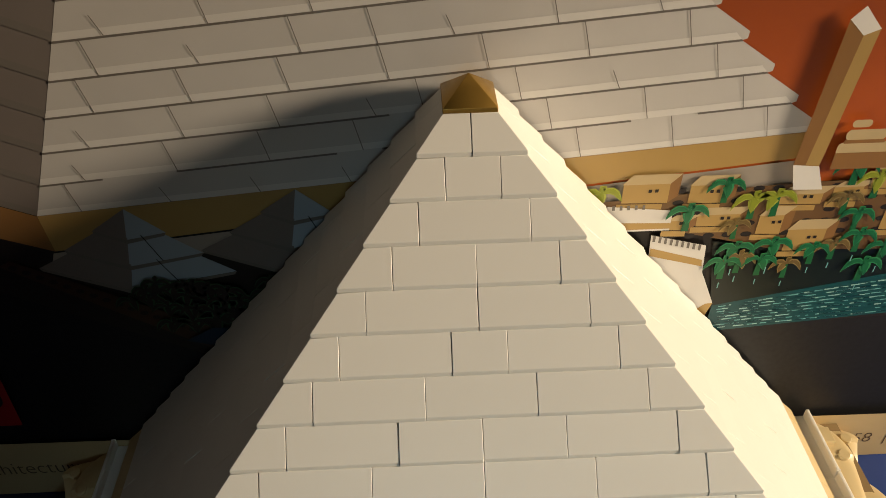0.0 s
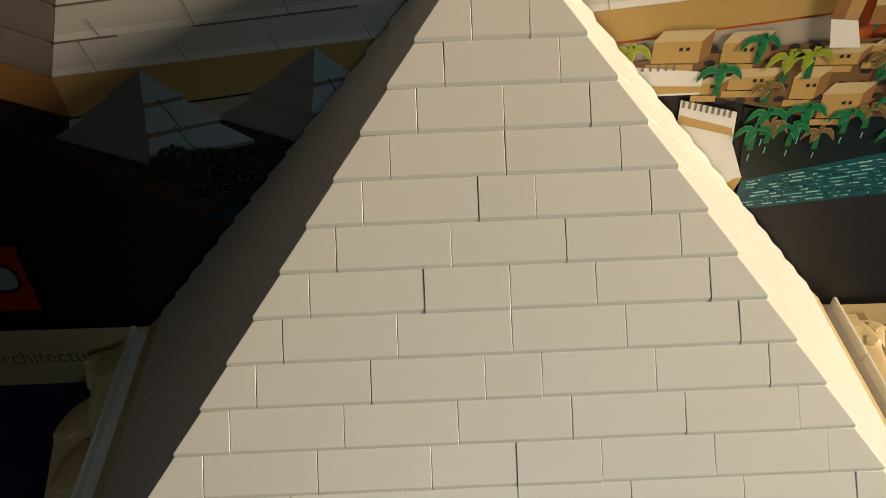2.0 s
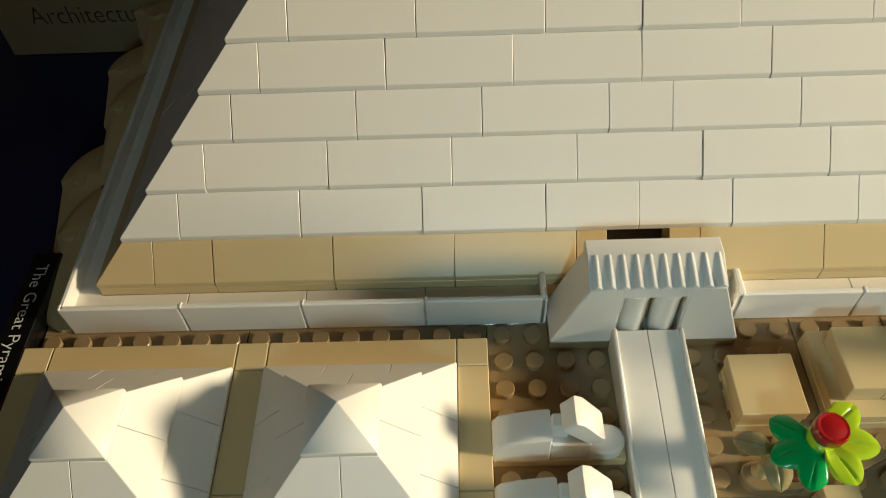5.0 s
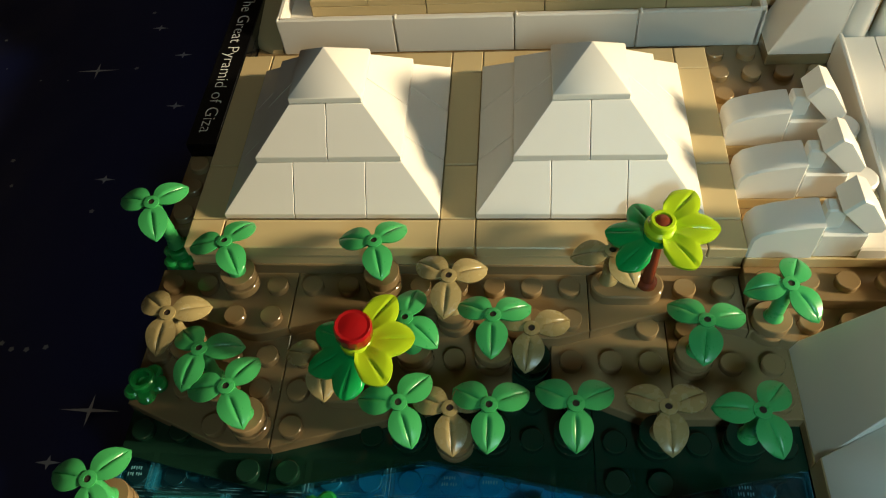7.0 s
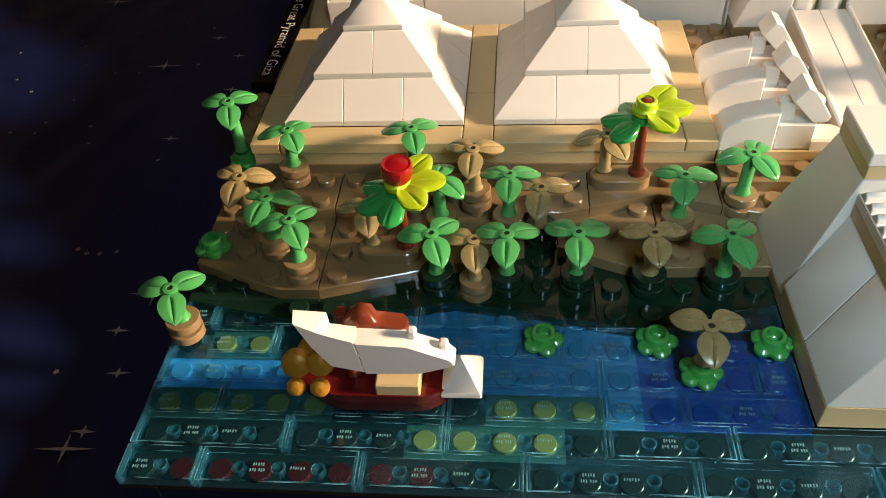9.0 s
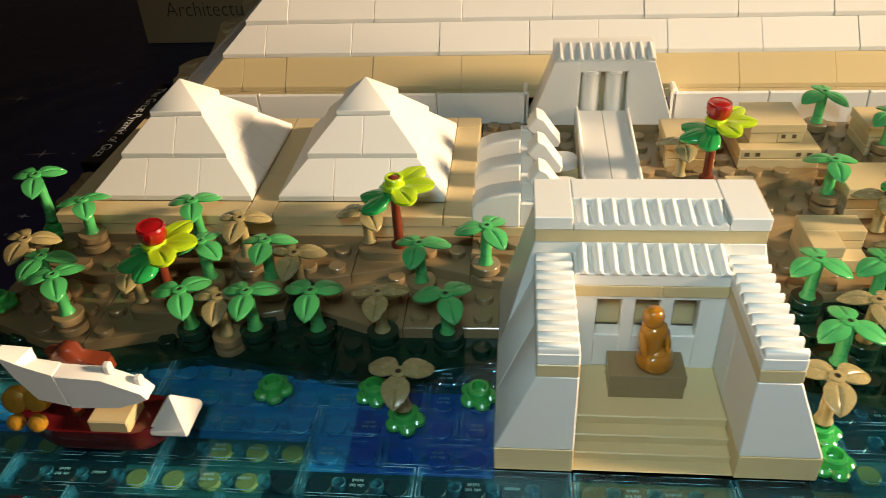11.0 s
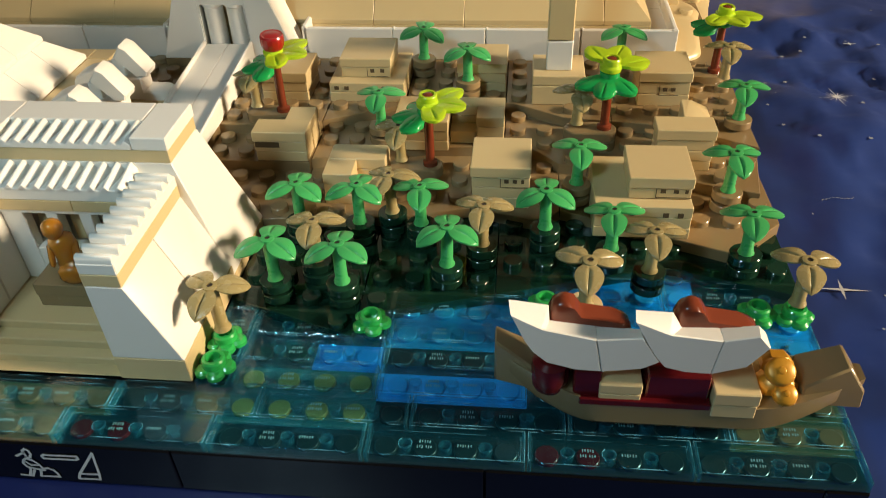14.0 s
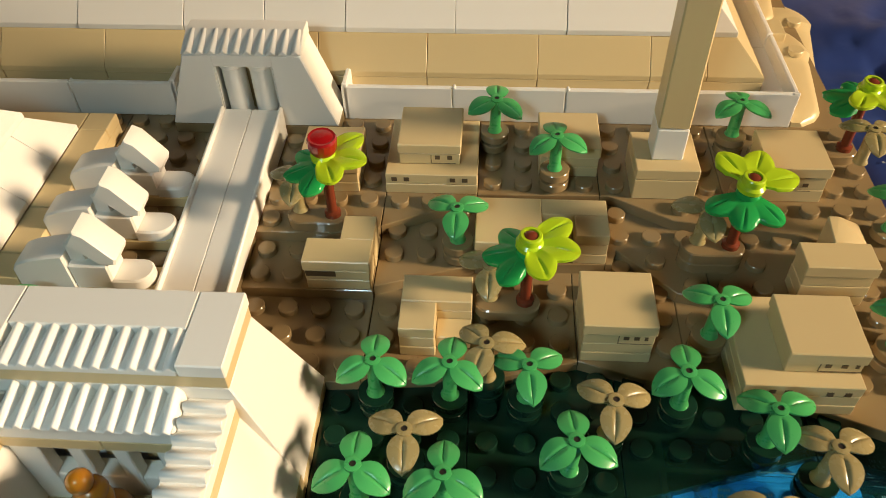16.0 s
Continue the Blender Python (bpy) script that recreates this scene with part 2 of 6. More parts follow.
def piece(name, me, parent, x, y, z, rz=0):
    ob = new(name, me)
    ob.parent = parent
    ob.matrix_basis = pose(x * S, y * S, z * S, 0, 0, rz)
    return ob


def writing(name, text, height, material, parent, m, width=None, thin=0.0):
    """Flat lettering in the built-in font, as a mesh; m is its pose in the frame of the parent, in studs."""
    cu = bpy.data.curves.new(name, "FONT")
    cu.body, cu.size, cu.fill_mode, cu.offset = text, height * S, "FRONT", -thin * height * S
    ob = bpy.data.objects.new(name, cu)
    me = bpy.data.meshes.new_from_object(ob)
    bpy.data.objects.remove(ob)
    if width:
        xs = [v.co.x for v in me.vertices]
        k = width * S / (max(xs) - min(xs))
        for v in me.vertices:
            v.co.x *= k
    me.materials.clear()
    me.materials.append(material)
    ob = new(name, me)
    ob.parent = parent
    ob.matrix_basis = Matrix.Translation(m.translation * S) @ m.to_3x3().to_4x4()
    return ob


STUD = mesh("stud", Shape().lathe([(0.3, 0.0), (0.3, 0.18), (0.275, 0.21)], n=16), NOUGAT, 30)


def stud_mesh(name, material):
    me = STUD.copy()
    me.name = name
    me.materials[0] = material
    return me


STUD_BANK, STUD_TAN, STUD_WHITE = stud_mesh("stud", BANK), stud_mesh("stud", TAN), stud_mesh("stud", WHITE)


def inside(x, y, outline):
    hit = False
    for (x1, y1), (x2, y2) in zip(outline, outline[1:] + outline[:1]):
        if (y1 > y) != (y2 > y) and x < (x2 - x1) * (y - y1) / (y2 - y1) + x1:
            hit = not hit
    return hit

# ---- unseen room added round the table ----
# walls and ceiling are added out of view, near black to hold down bounced light
WALL = plastic("enclosure_dark", (0.035, 0.032, 0.03), 0.8, 0.08, 0.1, 60)
WOOD = plastic("dark_wood", (0.06, 0.04, 0.03), 0.45, 0.2, 0.1, 40)


def slab(name, x0, x1, y0, y1, z0, z1, material, label, category):
    """A wall, floor or ceiling, in metres."""
    k = 1 / S
    ob = new(name, mesh(name, Shape().box(x0 * k, x1 * k, y0 * k, y1 * k, z0 * k, z1 * k, 0.1), material))
    return tagged(ob, label, category, kind="structure")


slab("tabletop", -0.95, 1.75, -1.45, 0.62, -0.05, -0.0012, WOOD, "dark wooden tabletop under a printed sheet", "table")
slab("ceiling", -0.95, 1.75, -1.45, 0.62, 1.15, 1.20, WALL, "plain dark ceiling added unseen over the table", "ceiling")
slab("wall_west", -1.0, -0.95, -1.45, 0.62, -0.05, 1.15, WALL, "plain dark wall added unseen round the table", "wall")
slab("wall_east", 1.75, 1.80, -1.45, 0.62, -0.05, 1.15, WALL, "plain dark wall added unseen round the table", "wall")
slab("wall_north", -1.0, 1.80, 0.62, 0.67, -0.05, 1.15, WALL, "plain dark wall added unseen round the table", "wall")
slab("wall_south", -1.0, 1.80, -1.50, -1.45, -0.05, 1.15, WALL, "plain dark wall added unseen round the table", "wall")

# ---- printed star sheet under the model ----
def sheet_material():
    m, tree, bsdf = nodes_of("star_sheet_print")
    N, L = tree.nodes.new, tree.links.new
    coord = N("ShaderNodeTexCoord")
    cloud, fine = N("ShaderNodeTexNoise"), N("ShaderNodeTexNoise")
    cloud.inputs["Scale"].default_value, cloud.inputs["Detail"].default_value = 9, 5
    fine.inputs["Scale"].default_value = 120
    L(coord.outputs["Object"], cloud.inputs["Vector"]), L(coord.outputs["Object"], fine.inputs["Vector"])
    # near-black blue, brighter towards one side: the light's fall-off is painted into the sheet
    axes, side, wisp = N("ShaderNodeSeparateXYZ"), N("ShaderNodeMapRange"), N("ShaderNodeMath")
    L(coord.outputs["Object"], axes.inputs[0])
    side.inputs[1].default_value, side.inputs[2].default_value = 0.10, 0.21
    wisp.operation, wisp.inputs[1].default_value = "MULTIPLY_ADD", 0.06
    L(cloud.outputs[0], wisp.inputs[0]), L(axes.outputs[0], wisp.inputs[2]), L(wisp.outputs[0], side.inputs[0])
    unlit_blue = ramp_mix(tree, cloud.outputs[0], (0.0035, 0.006, 0.040), (0.010, 0.021, 0.115))
    lit_blue = ramp_mix(tree, cloud.outputs[0], (0.013, 0.022, 0.10), (0.032, 0.078, 0.32))
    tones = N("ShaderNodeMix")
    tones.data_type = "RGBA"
    L(side.outputs[0], tones.inputs[0]), L(unlit_blue, tones.inputs[6]), L(lit_blue, tones.inputs[7])
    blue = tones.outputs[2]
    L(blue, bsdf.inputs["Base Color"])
    rr = N("ShaderNodeMapRange")
    rr.inputs[3].default_value, rr.inputs[4].default_value = 0.28, 0.44
    L(fine.outputs[0], rr.inputs[0]), L(rr.outputs[0], bsdf.inputs["Roughness"])
    bp = N("ShaderNodeBump")
    bp.inputs["Strength"].default_value, bp.inputs["Distance"].default_value = 0.1, 0.001
    L(fine.outputs[0], bp.inputs["Height"]), L(bp.outputs[0], bsdf.inputs["Normal"])
    return m


def ripple(x, y):
    """Height of the sheet's folds, in studs: flat under the model, crumpled beside it."""
    d = max(0.0, x - 21.6) / 6 + max(0.0, -24.5 - x) / 14 + max(0.0, -40.5 - y) / 8
    k = min(1.0, d) * min(1.0, max(0.0, (-2.0 - y) / 7))
    a = noise.noise(Vector((x * 0.16 + y * 0.10, y * 0.07 - x * 0.05, 3.0)))
    b = noise.noise(Vector((x * 0.5, y * 0.32, 9.0)))
    c = 0.5 - abs(noise.noise(Vector((x * 0.30 - y * 0.12, y * 0.16 + x * 0.08, 5.0))))
    d = 0.5 - abs(noise.noise(Vector((x * 0.75 + y * 0.30, y * 0.42 - x * 0.22, 12.0))))
    e = 0.5 - abs(noise.noise(Vector((x * 1.3 - y * 0.55, y * 0.9 + x * 0.35, 21.0))))
    fine = 0.42 * d + 0.16 * e if x > 0 else 0.0
    return k * ((1.5 if x > 0 else 0.5) * abs(a) + 0.18 * b + (0.55 if x > 0 else 0.35) * c + fine)


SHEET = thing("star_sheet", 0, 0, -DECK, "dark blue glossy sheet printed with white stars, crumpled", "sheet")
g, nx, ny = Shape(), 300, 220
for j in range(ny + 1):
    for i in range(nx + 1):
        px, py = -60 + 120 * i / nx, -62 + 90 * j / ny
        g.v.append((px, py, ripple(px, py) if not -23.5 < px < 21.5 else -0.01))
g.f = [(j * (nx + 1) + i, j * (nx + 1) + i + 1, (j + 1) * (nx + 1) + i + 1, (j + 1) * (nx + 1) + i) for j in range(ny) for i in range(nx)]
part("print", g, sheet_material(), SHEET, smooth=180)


def star(points, r, q):
    pts = []
    for i in range(points * 2):
        a = math.pi * i / points
        rr = r * (1 if i % 4 == 0 or points != 4 else 0.55) if i % 2 == 0 else q
        pts.append((rr * math.cos(a), rr * math.sin(a), 0))
    sh = Shape()
    sh.add(pts + [(0, 0, 0)], [[i, (i + 1) % len(pts), len(pts)] for i in range(len(pts))])
    return sh


STAR_BIG = mesh("star", star(4, 0.95, 0.08), printed("star_ink", (0.5, 0.52, 0.55)))
STAR_MID = mesh("star", star(4, 0.40, 0.08), printed("star_ink_pale", (0.46, 0.50, 0.56)))
STAR_DOT = mesh("star", star(5, 0.11, 0.07), INK_SOFT)
BIG = [(-28.3, -16.0), (-23.9, -37.1), (-23.4, -31.1), (23.4, -30.0), (-33.5, -9.0)]
MID = [(-26.4, -13.2), (-24.9, -15.0), (-24.4, -18.1), (-28.4, -6.4), (-24.1, -32.7), (-23.4, -34.4), (-23.6, -36.5), (-26.0, -22.0), (29.5, -10.5)]
SMALL = [(-26.7, -15.8), (-26.0, -23.5), (-30.0, -21.0), (-25.6, -29.0), (-26.7, -29.1), (-26.2, -29.1), (-27.1, -28.9), (-25.4, -34.4), (-34.1, -18.2), (-33.4, -21.6), (-25.8, -37.4), (-27.0, -12.1), (26.8, -16.9), (27.4, -9.9), (25.7, -12.2), (29.5, -14.4), (26.8, -11.4), (25.4, -14.4), (30.8, -10.8), (25.2, -20.5), (27.1, -20.9), (27.8, -17.7)]
for px, py in BIG:
    piece("star", STAR_BIG, SHEET, px, py, ripple(px, py) + 0.10, random.uniform(-4, 4))
tips = [(0.95, 0.62, 0.5)[k // 2 % 3] if k % 2 == 0 else 0.10 for k in range(24)]
rays = [(r * math.cos(math.pi * k / 12 + 0.15), r * math.sin(math.pi * k / 12 + 0.15), 0) for k, r in enumerate(tips)]
RAYS = Shape().add(rays + [(0, 0, 0)], [[k, (k + 1) % 24, 24] for k in range(24)])
piece("star", mesh("star", RAYS, printed("bright_star_ink", (0.7, 0.72, 0.75))), SHEET, 26.7, -17.5, ripple(26.7, -17.5) + 0.2)
for px, py in MID:
    piece("star", STAR_MID, SHEET, px, py, ripple(px, py) + 0.07, random.uniform(-4, 4))
for px, py in SMALL:
    piece("star", STAR_DOT, SHEET, px, py, ripple(px, py) + 0.05, random.uniform(0, 72))
for k in range(110):
    px = random.uniform(-46, -29) if k % 5 < 3 else random.uniform(23.2, 42)
    py = random.uniform(-44, -1)
    piece("star", STAR_DOT, SHEET, px, py, ripple(px, py) + 0.05, random.uniform(0, 72)).scale = (random.uniform(0.4, 0.9),) * 3
# a faint broken curve of small print beside the stars
dash = mesh("star", Shape().box(-0.06, 0.06, -0.012, 0.012, 0, 0.004, 0.002), INK_SOFT)
for k in range(9):
    px, py = 24.2 + 0.13 * k, -24.85 + 0.05 * math.sin(k * 0.7)
    piece("star", dash, SHEET, px, py, ripple(px, py) + 0.07, random.uniform(-40, 40))

# ---- base of the model ----
BASE = thing("model_base", 0, 0, -DECK, "black plastic base under the model, tiled front edge", "base")
part("core", Shape().box(-20.95, 20.95, -38.6, 1.0, 0.0, 1.6, 0.03), BLACK, BASE)
front = mesh("edge_tile", Shape().box(0.01, 7.99, -0.4, 0, 0.02, 1.58, 0.035), BLACK)
for px in (-28, -20, -12, -4, 4, 12):
    if px > -22:
        piece("edge_tile", front, BASE, px, -38.6, 0)
piece("edge_tile", mesh("edge_tile", Shape().box(0, 1, -0.4, 0, 0.02, 1.58, 0.035), BLACK), BASE, 20, -38.6, 0)
piece("edge_tile", mesh("edge_tile", Shape().box(0, 1, -0.4, 0, 0.02, 1.58, 0.035), BLACK), BASE, -21, -38.6, 0)

PLATE = thing("name_plate", -20.5, -20.0, -0.8, "long black tile with white title lettering beside the platform", "name plate")
part("tile", Shape().box(-0.49, 0.49, -4.08, 3.98, 0.0, 0.38, 0.03), BLACK, PLATE)
part("riser", Shape().box(-0.48, 0.48, -4.06, 3.97, -0.8, -0.002, 0.02), BLACK, PLATE)
writing("lettering", "The Great Pyramid of Giza", 0.60, INK_WHITE, PLATE, pose(-0.20, 3.45, 0.384, 0, 0, -90), 7.0, 0.008)


def stroke(points, w=0.075):
    """A drawn line on the front edge, in x and z."""
    sh = Shape()
    for i, ((xa, za), (xb, zb)) in enumerate(zip(points, points[1:])):
        d = Vector((xb - xa, zb - za))
        n = Vector((-d.y, d.x)).normalized() * w / 2
        e, y = d.normalized() * w * 0.4, -0.0025 * (i + 1)
        sh.add([(xa - n.x - e.x, y, za - n.y - e.y), (xb - n.x + e.x, y, zb - n.y + e.y), (xb + n.x + e.x, y, zb + n.y + e.y), (xa + n.x - e.x, y, za + n.y - e.y)], [[0, 1, 2, 3]])
    return sh


# a wading bird, a long oval, a loaf and a sail
GLYPH = [[(-0.02, 1.08), (-0.04, 1.28), (0.05, 1.37), (0.14, 1.31), (0.15, 1.17), (0.09, 1.04), (-0.04, 0.98)],
         [(-0.02, 1.22), (-0.29, 1.05)],
         [(-0.04, 0.98), (-0.16, 0.88), (-0.21, 0.75), (-0.15, 0.61), (0.05, 0.55), (0.3, 0.51), (0.23, 0.76), (0.1, 0.93), (-0.04, 0.98)],
         [(-0.11, 0.8), (-0.01, 0.69), (0.23, 0.71)],
         [(0.02, 0.55), (-0.02, 0.43), (-0.13, 0.22), (-0.46, 0.24)],
         [(-0.09, 0.57), (-0.11, 0.46), (-0.2, 0.27)],
         [(0.53, 1.18), (0.43, 1.11), (0.46, 1.02), (1.35, 1.04), (1.43, 1.1), (1.42, 1.2), (0.53, 1.18)],
         [(0.11, 0.25), (0.17, 0.44), (0.29, 0.57), (0.43, 0.6), (0.56, 0.53), (0.63, 0.39), (0.64, 0.26), (0.11, 0.25)],
         [(1.26, 0.44), (1.89, 1.36), (1.81, 0.46), (1.26, 0.44), (1.18, 0.23), (1.77, 0.25), (1.82, 0.46)],
         [(-1.02, 1.36), (-0.92, 1.25), (-0.91, 1.04)],
         [(-0.71, 1.4), (-0.97, 0.61)]]
for line in GLYPH:
    ob = part("inscription", stroke(line), INK_WHITE, BASE)
    ob.location = (0, (-39.0 - 0.012) * S, 0)

# ---- river: coloured bed with studs under clear tiles ----
LEFT_BANK = [(-21, -33.1), (-17, -33.95), (-13, -33.05), (-8, -33.95), (-4, -33.0), (-4, -29), (-21, -29)]
RIGHT_BANK = [(4, -33.6), (8, -35.0), (8, -34.1), (12, -32.95), (17, -31.4), (17.5, -31.45), (21, -32.5), (21, -28), (4, -28)]
BED = [(7, 9, -36, -35, BED_MID), (9, 13, -37, -36, BED_BLUE), (-21, -17, -36, -35, BED_BLUE), (-8, -4, -37, -34, BED_DEEP), (-17, -15, -35, -34, BED_BLUE),
       (13, 18, -35, -31, BED_BLUE), (16, 21, -36, -33, BED_BLUE), (5, 9, -37, -36, BED_YELLOW), (5, 9, -38, -37, BED_YELLOW), (-21, -16, -37, -36, BED_YELLOW),
       (-20, -18, -35, -34, BED_YELLOW), (-12, -9, -37, -36, BED_YELLOW), (-14, -10, -38, -37, BED_YELLOW), (1, 2.5, -39, -38, DARK_RED), (13, 15, -39, -38, DARK_RED),
       (-20, -13, -39, -38, DARK_RED), (-2, 2, -39, -37, BED_BROWN), (4, 5, -38, -37, BED_BROWN), (9, 13, -35, -33, BED_TEAL), (-16, -8, -36, -33, BED_TEAL), (-12, -8, -37, -36, BED_TEAL), (18, 21, -38, -36, BED_BROWN)]


def bed_at(px, py):
    for x0, x1, y0, y1, mat in BED:
        if x0 <= px <= x1 and y0 <= py <= y1:
            return mat
    return BED_DARK


RIVER = thing("river", 0, 0, -2.8, "clear blue tiles over a studded bed of mixed colours", "water", kind="structure")
bed_shapes = {}
for i in range(-21, 21):
    for j in range(-39, -31):
        px, py = i + 0.5, j + 0.5
        if -4 < px < 4 and py > -37:
            continue
        mat = bed_at(px, py)
        sh = bed_shapes.setdefault(mat.name, (Shape(), mat))[0]
        floor_mat = {"yellow_bed_plastic": BED_GREEN, "dark_red_plastic": BED_DARK}.get(mat.name, mat)
        under = bed_shapes.setdefault(floor_mat.name, (Shape(), floor_mat))[0]
        under.box(i, i + 1, j + (0.06 if j == -39 else 0), j + 1, -0.06, 0.02, 0.004)
        sh.lathe([(0.3, 0.02), (0.3, 0.11), (0.275, 0.13)], px, py, 14)
for sh, mat in bed_shapes.values():
    tagged(part("bed", sh, mat, RIVER), kind="stuff")


def water_tile(w, d):
    """A hollow clear tile, open below."""
    sh = Shape().box(0.016, w - 0.016, 0.016, d - 0.016, 0.0, 0.40, 0.05)
    sh.box(0.13, w - 0.13, 0.13, d - 0.13, -0.01, 0.27, 0.03)
    return sh


def tile_rim(w):
    """Pale bars painting the highlights of a clear tile: along its upper edge, round its hollow and on its tubes."""
    sh = Shape()
    for a, z, h in ((0.045, 0.384, 0.011), (0.135, 0.268, 0.008)):
        for y in (a, 1 - a):
            sh.box(a, w - a, y - h, y + h, z, z + 0.012, 0.003)
        for x in (a, w - a):
            sh.box(x - h, x + h, a, 1 - a, z, z + 0.012, 0.003)
    for k in range(1, int(w)):
        for s_ in (-1, 1):
            for a in (-50, -10, 30):
                m = pose(k, 0.5, 0, 0, 0, a + 10 + (180 if s_ < 0 else 0))
                sh.box(0.158, 0.176, -0.058, 0.058, 0.264, 0.276, 0.003, m)
    return sh


def mark_bars(rows):
    """Short rows of raised bars under a tile."""
    sh = Shape()
    for row, xs in rows:
        for k, px in enumerate(xs):
            sh.box(px, px + 0.03, row - 0.045 + 0.02 * (k % 2), row + 0.045, 0.0, 0.015, 0.003)
    return sh


TILES = {}
TILE_END = mesh("tile_end", Shape().box(0.012, 0.106, 0.03, 0.97, 0.005, 0.385, 0.02), WATER_LIT_END, 30)
TUBE = mesh("tube", Shape().lathe([(0.135, 0.0), (0.19, 0.02), (0.175, 0.25), (0.12, 0.262), (0.11, 0.02)], n=14), WATER_LIT_TUBE, 30)
MARK = mesh("mould_mark", mark_bars(((0.08, (-0.15, -0.09, -0.02, 0.04, 0.10)), (-0.08, (-0.2, -0.14, -0.08, 0.02, 0.08, 0.14)))), MOULD_MARK)
SHORT_MARK = mesh("mould_mark", mark_bars(((0.0, (-0.2, -0.13, -0.07, -0.01, 0.06, 0.13)),)), MOULD_MARK)
GLINTS = {}
random.seed(7)
for j in range(-39, -31):
    i = -21
    first = {-39: 2, -38: 4, -37: 2, -36: 4, -35: 3, -34: 1, -33: 4, -32: 2}[j]
    while i < 21:
        w = first if i == -21 else 1 if i == 4 and j >= -37 else 4 if j == -39 or i > 0 else random.choice((4, 4, 4, 3, 2))
        w = min(w, 21 - i)
        if j >= -37:
            if i < -4 < i + w:
                w = -4 - i
            if -4 <= i < 4:
                i = 4
                continue
        bank = LEFT_BANK if i < 0 else RIGHT_BANK
        if not all(inside(i + u, j + v, bank) for u in (0.05, w - 0.05) for v in (0.05, 0.95)):
            me = TILES.setdefault(w, None) or mesh("water_tile", water_tile(w, 1), WATER, 30)
            TILES[w] = me
            piece("water_tile", me, RIVER, i, j, 0).visible_shadow = False
            rim = GLINTS.setdefault(w, None) or mesh("tile_rim", tile_rim(w), WATER_GLINT, 30)
            GLINTS[w] = rim
            piece("tile_rim", rim, RIVER, i, j, 0).visible_shadow = False
            for k in range(1, int(w)):
                piece("tube", TUBE, RIVER, i + k, j + 0.5, 0).visible_shadow = False
            tagged(piece("mould_mark", MARK, RIVER, i + (1.5 if w > 2 else 0.5), j + 0.5, 0.255), kind="stuff")
            if w == 4:
                tagged(piece("mould_mark", SHORT_MARK, RIVER, i + 2.5, j + 0.5, 0.255), kind="stuff")
            for px in (i + 0.012, i + w - 0.13):
                piece("tile_end", TILE_END, RIVER, px, j, 0).visible_shadow = False
        i += w

# ---- banks and stepped ground ----
def strip(outline, x0, x1):
    """The part of an outline between two lines of equal x."""
    pts = list(outline)
    for edge, sign in ((x0, 1), (x1, -1)):
        cut = []
        for (xa, ya), (xb, yb) in zip(pts, pts[1:] + pts[:1]):
            da, db = (xa - edge) * sign, (xb - edge) * sign
            if da >= 0:
                cut.append((xa, ya))
            if da * db < 0:
                t = da / (da - db)
                cut.append((edge, ya + (yb - ya) * t))
        pts = cut
    tidy = [p for p, q in zip(pts, pts[1:] + pts[:1]) if abs(p[0] - q[0]) + abs(p[1] - q[1]) > 0.02]
    return tidy


def ground(name, z0, z1, outline, material, label, stud, skip, xs, ys, joints=()):
    """A step of the ground: plates side by side with fine joints, and their studs."""
    ob = thing(name, 0, 0, z0, label, "ground", kind="structure")
    ends = [min(p[0] for p in outline), *joints, max(p[0] for p in outline)]
    for xa, xb in zip(ends, ends[1:]):
        cut = strip(outline, xa + (0.012 if xa != ends[0] else 0), xb - (0.012 if xb != ends[-1] else 0))
        if len(cut) > 2:
            part("plate", Shape().prism(cut, 0, z1 - z0, 0.012 if material == BANK else 0.025), material, ob)
    for px in np.arange(*xs):
        for py in np.arange(*ys):
            ring = [(px + 0.33 * math.cos(a), py + 0.33 * math.sin(a)) for a in (0.8, 2.3, 3.9, 5.5)]
            if all(inside(u, v, outline) for u, v in ring) and not skip(px, py):
                piece("stud", stud, ob, px, py, z1 - z0)
    return ob


HOUSES = [(11, 13, -29, -27), (15, 18, -30.4, -27), (3, 5, -27, -25), (6, 8, -29, -27), (5, 8, -23, -20), (10, 12, -22, -20), (8, 12, -26, -24), (13, 15, -23, -21), (17, 19, -23, -21), (17, 19.2, -27.1, -25)]


def built(px, py):
    return any(x0 < px < x1 and y0 < py < y1 for x0, x1, y0, y1 in HOUSES)


UPPER = [(1, -19), (21, -19), (21, -26), (19.5, -25.2), (18, -24.5), (14.2, -24), (12.3, -22.9), (8, -23), (8, -23.2), (5, -24.6), (4.6, -25), (1, -25)]
MIDDLE = [(1, -24), (1, -27), (5, -27), (5, -26.8), (8, -25.8), (12.2, -25.6), (12.4, -25), (14, -26.7), (17, -27.2), (20.6, -28.3), (21, -26), (21, -22.9), (8, -22.5)]
LOWER = [(1, -26), (1, -30), (4.2, -30), (9, -29.6), (11, -29), (13, -29.6), (13.6, -29.5), (14, -29), (19.3, -31.1), (21.05, -29.4), (21, -25), (12, -24)]
L_UPPER = [(-20, -19), (1, -19), (1, -29), (-5, -29), (-5, -28), (-20, -28)]
L_MIDDLE = [(-21, -27.9), (-21, -29.1), (-18, -30), (-17.8, -30), (-14.8, -29.2), (-13, -29.1), (-11, -30), (-9.8, -30), (-6.8, -29.1), (-4, -30), (-1, -30), (-1, -27.9)]
L_LOWER = [(-21, -29), (-21, -31.9), (-18.2, -33), (-17, -33), (-13.8, -32.1), (-11, -31.2), (-11, -29.8), (-10, -29.8), (-10, -31.1), (-7.8, -32), (-4, -31.9), (-4, -29)]

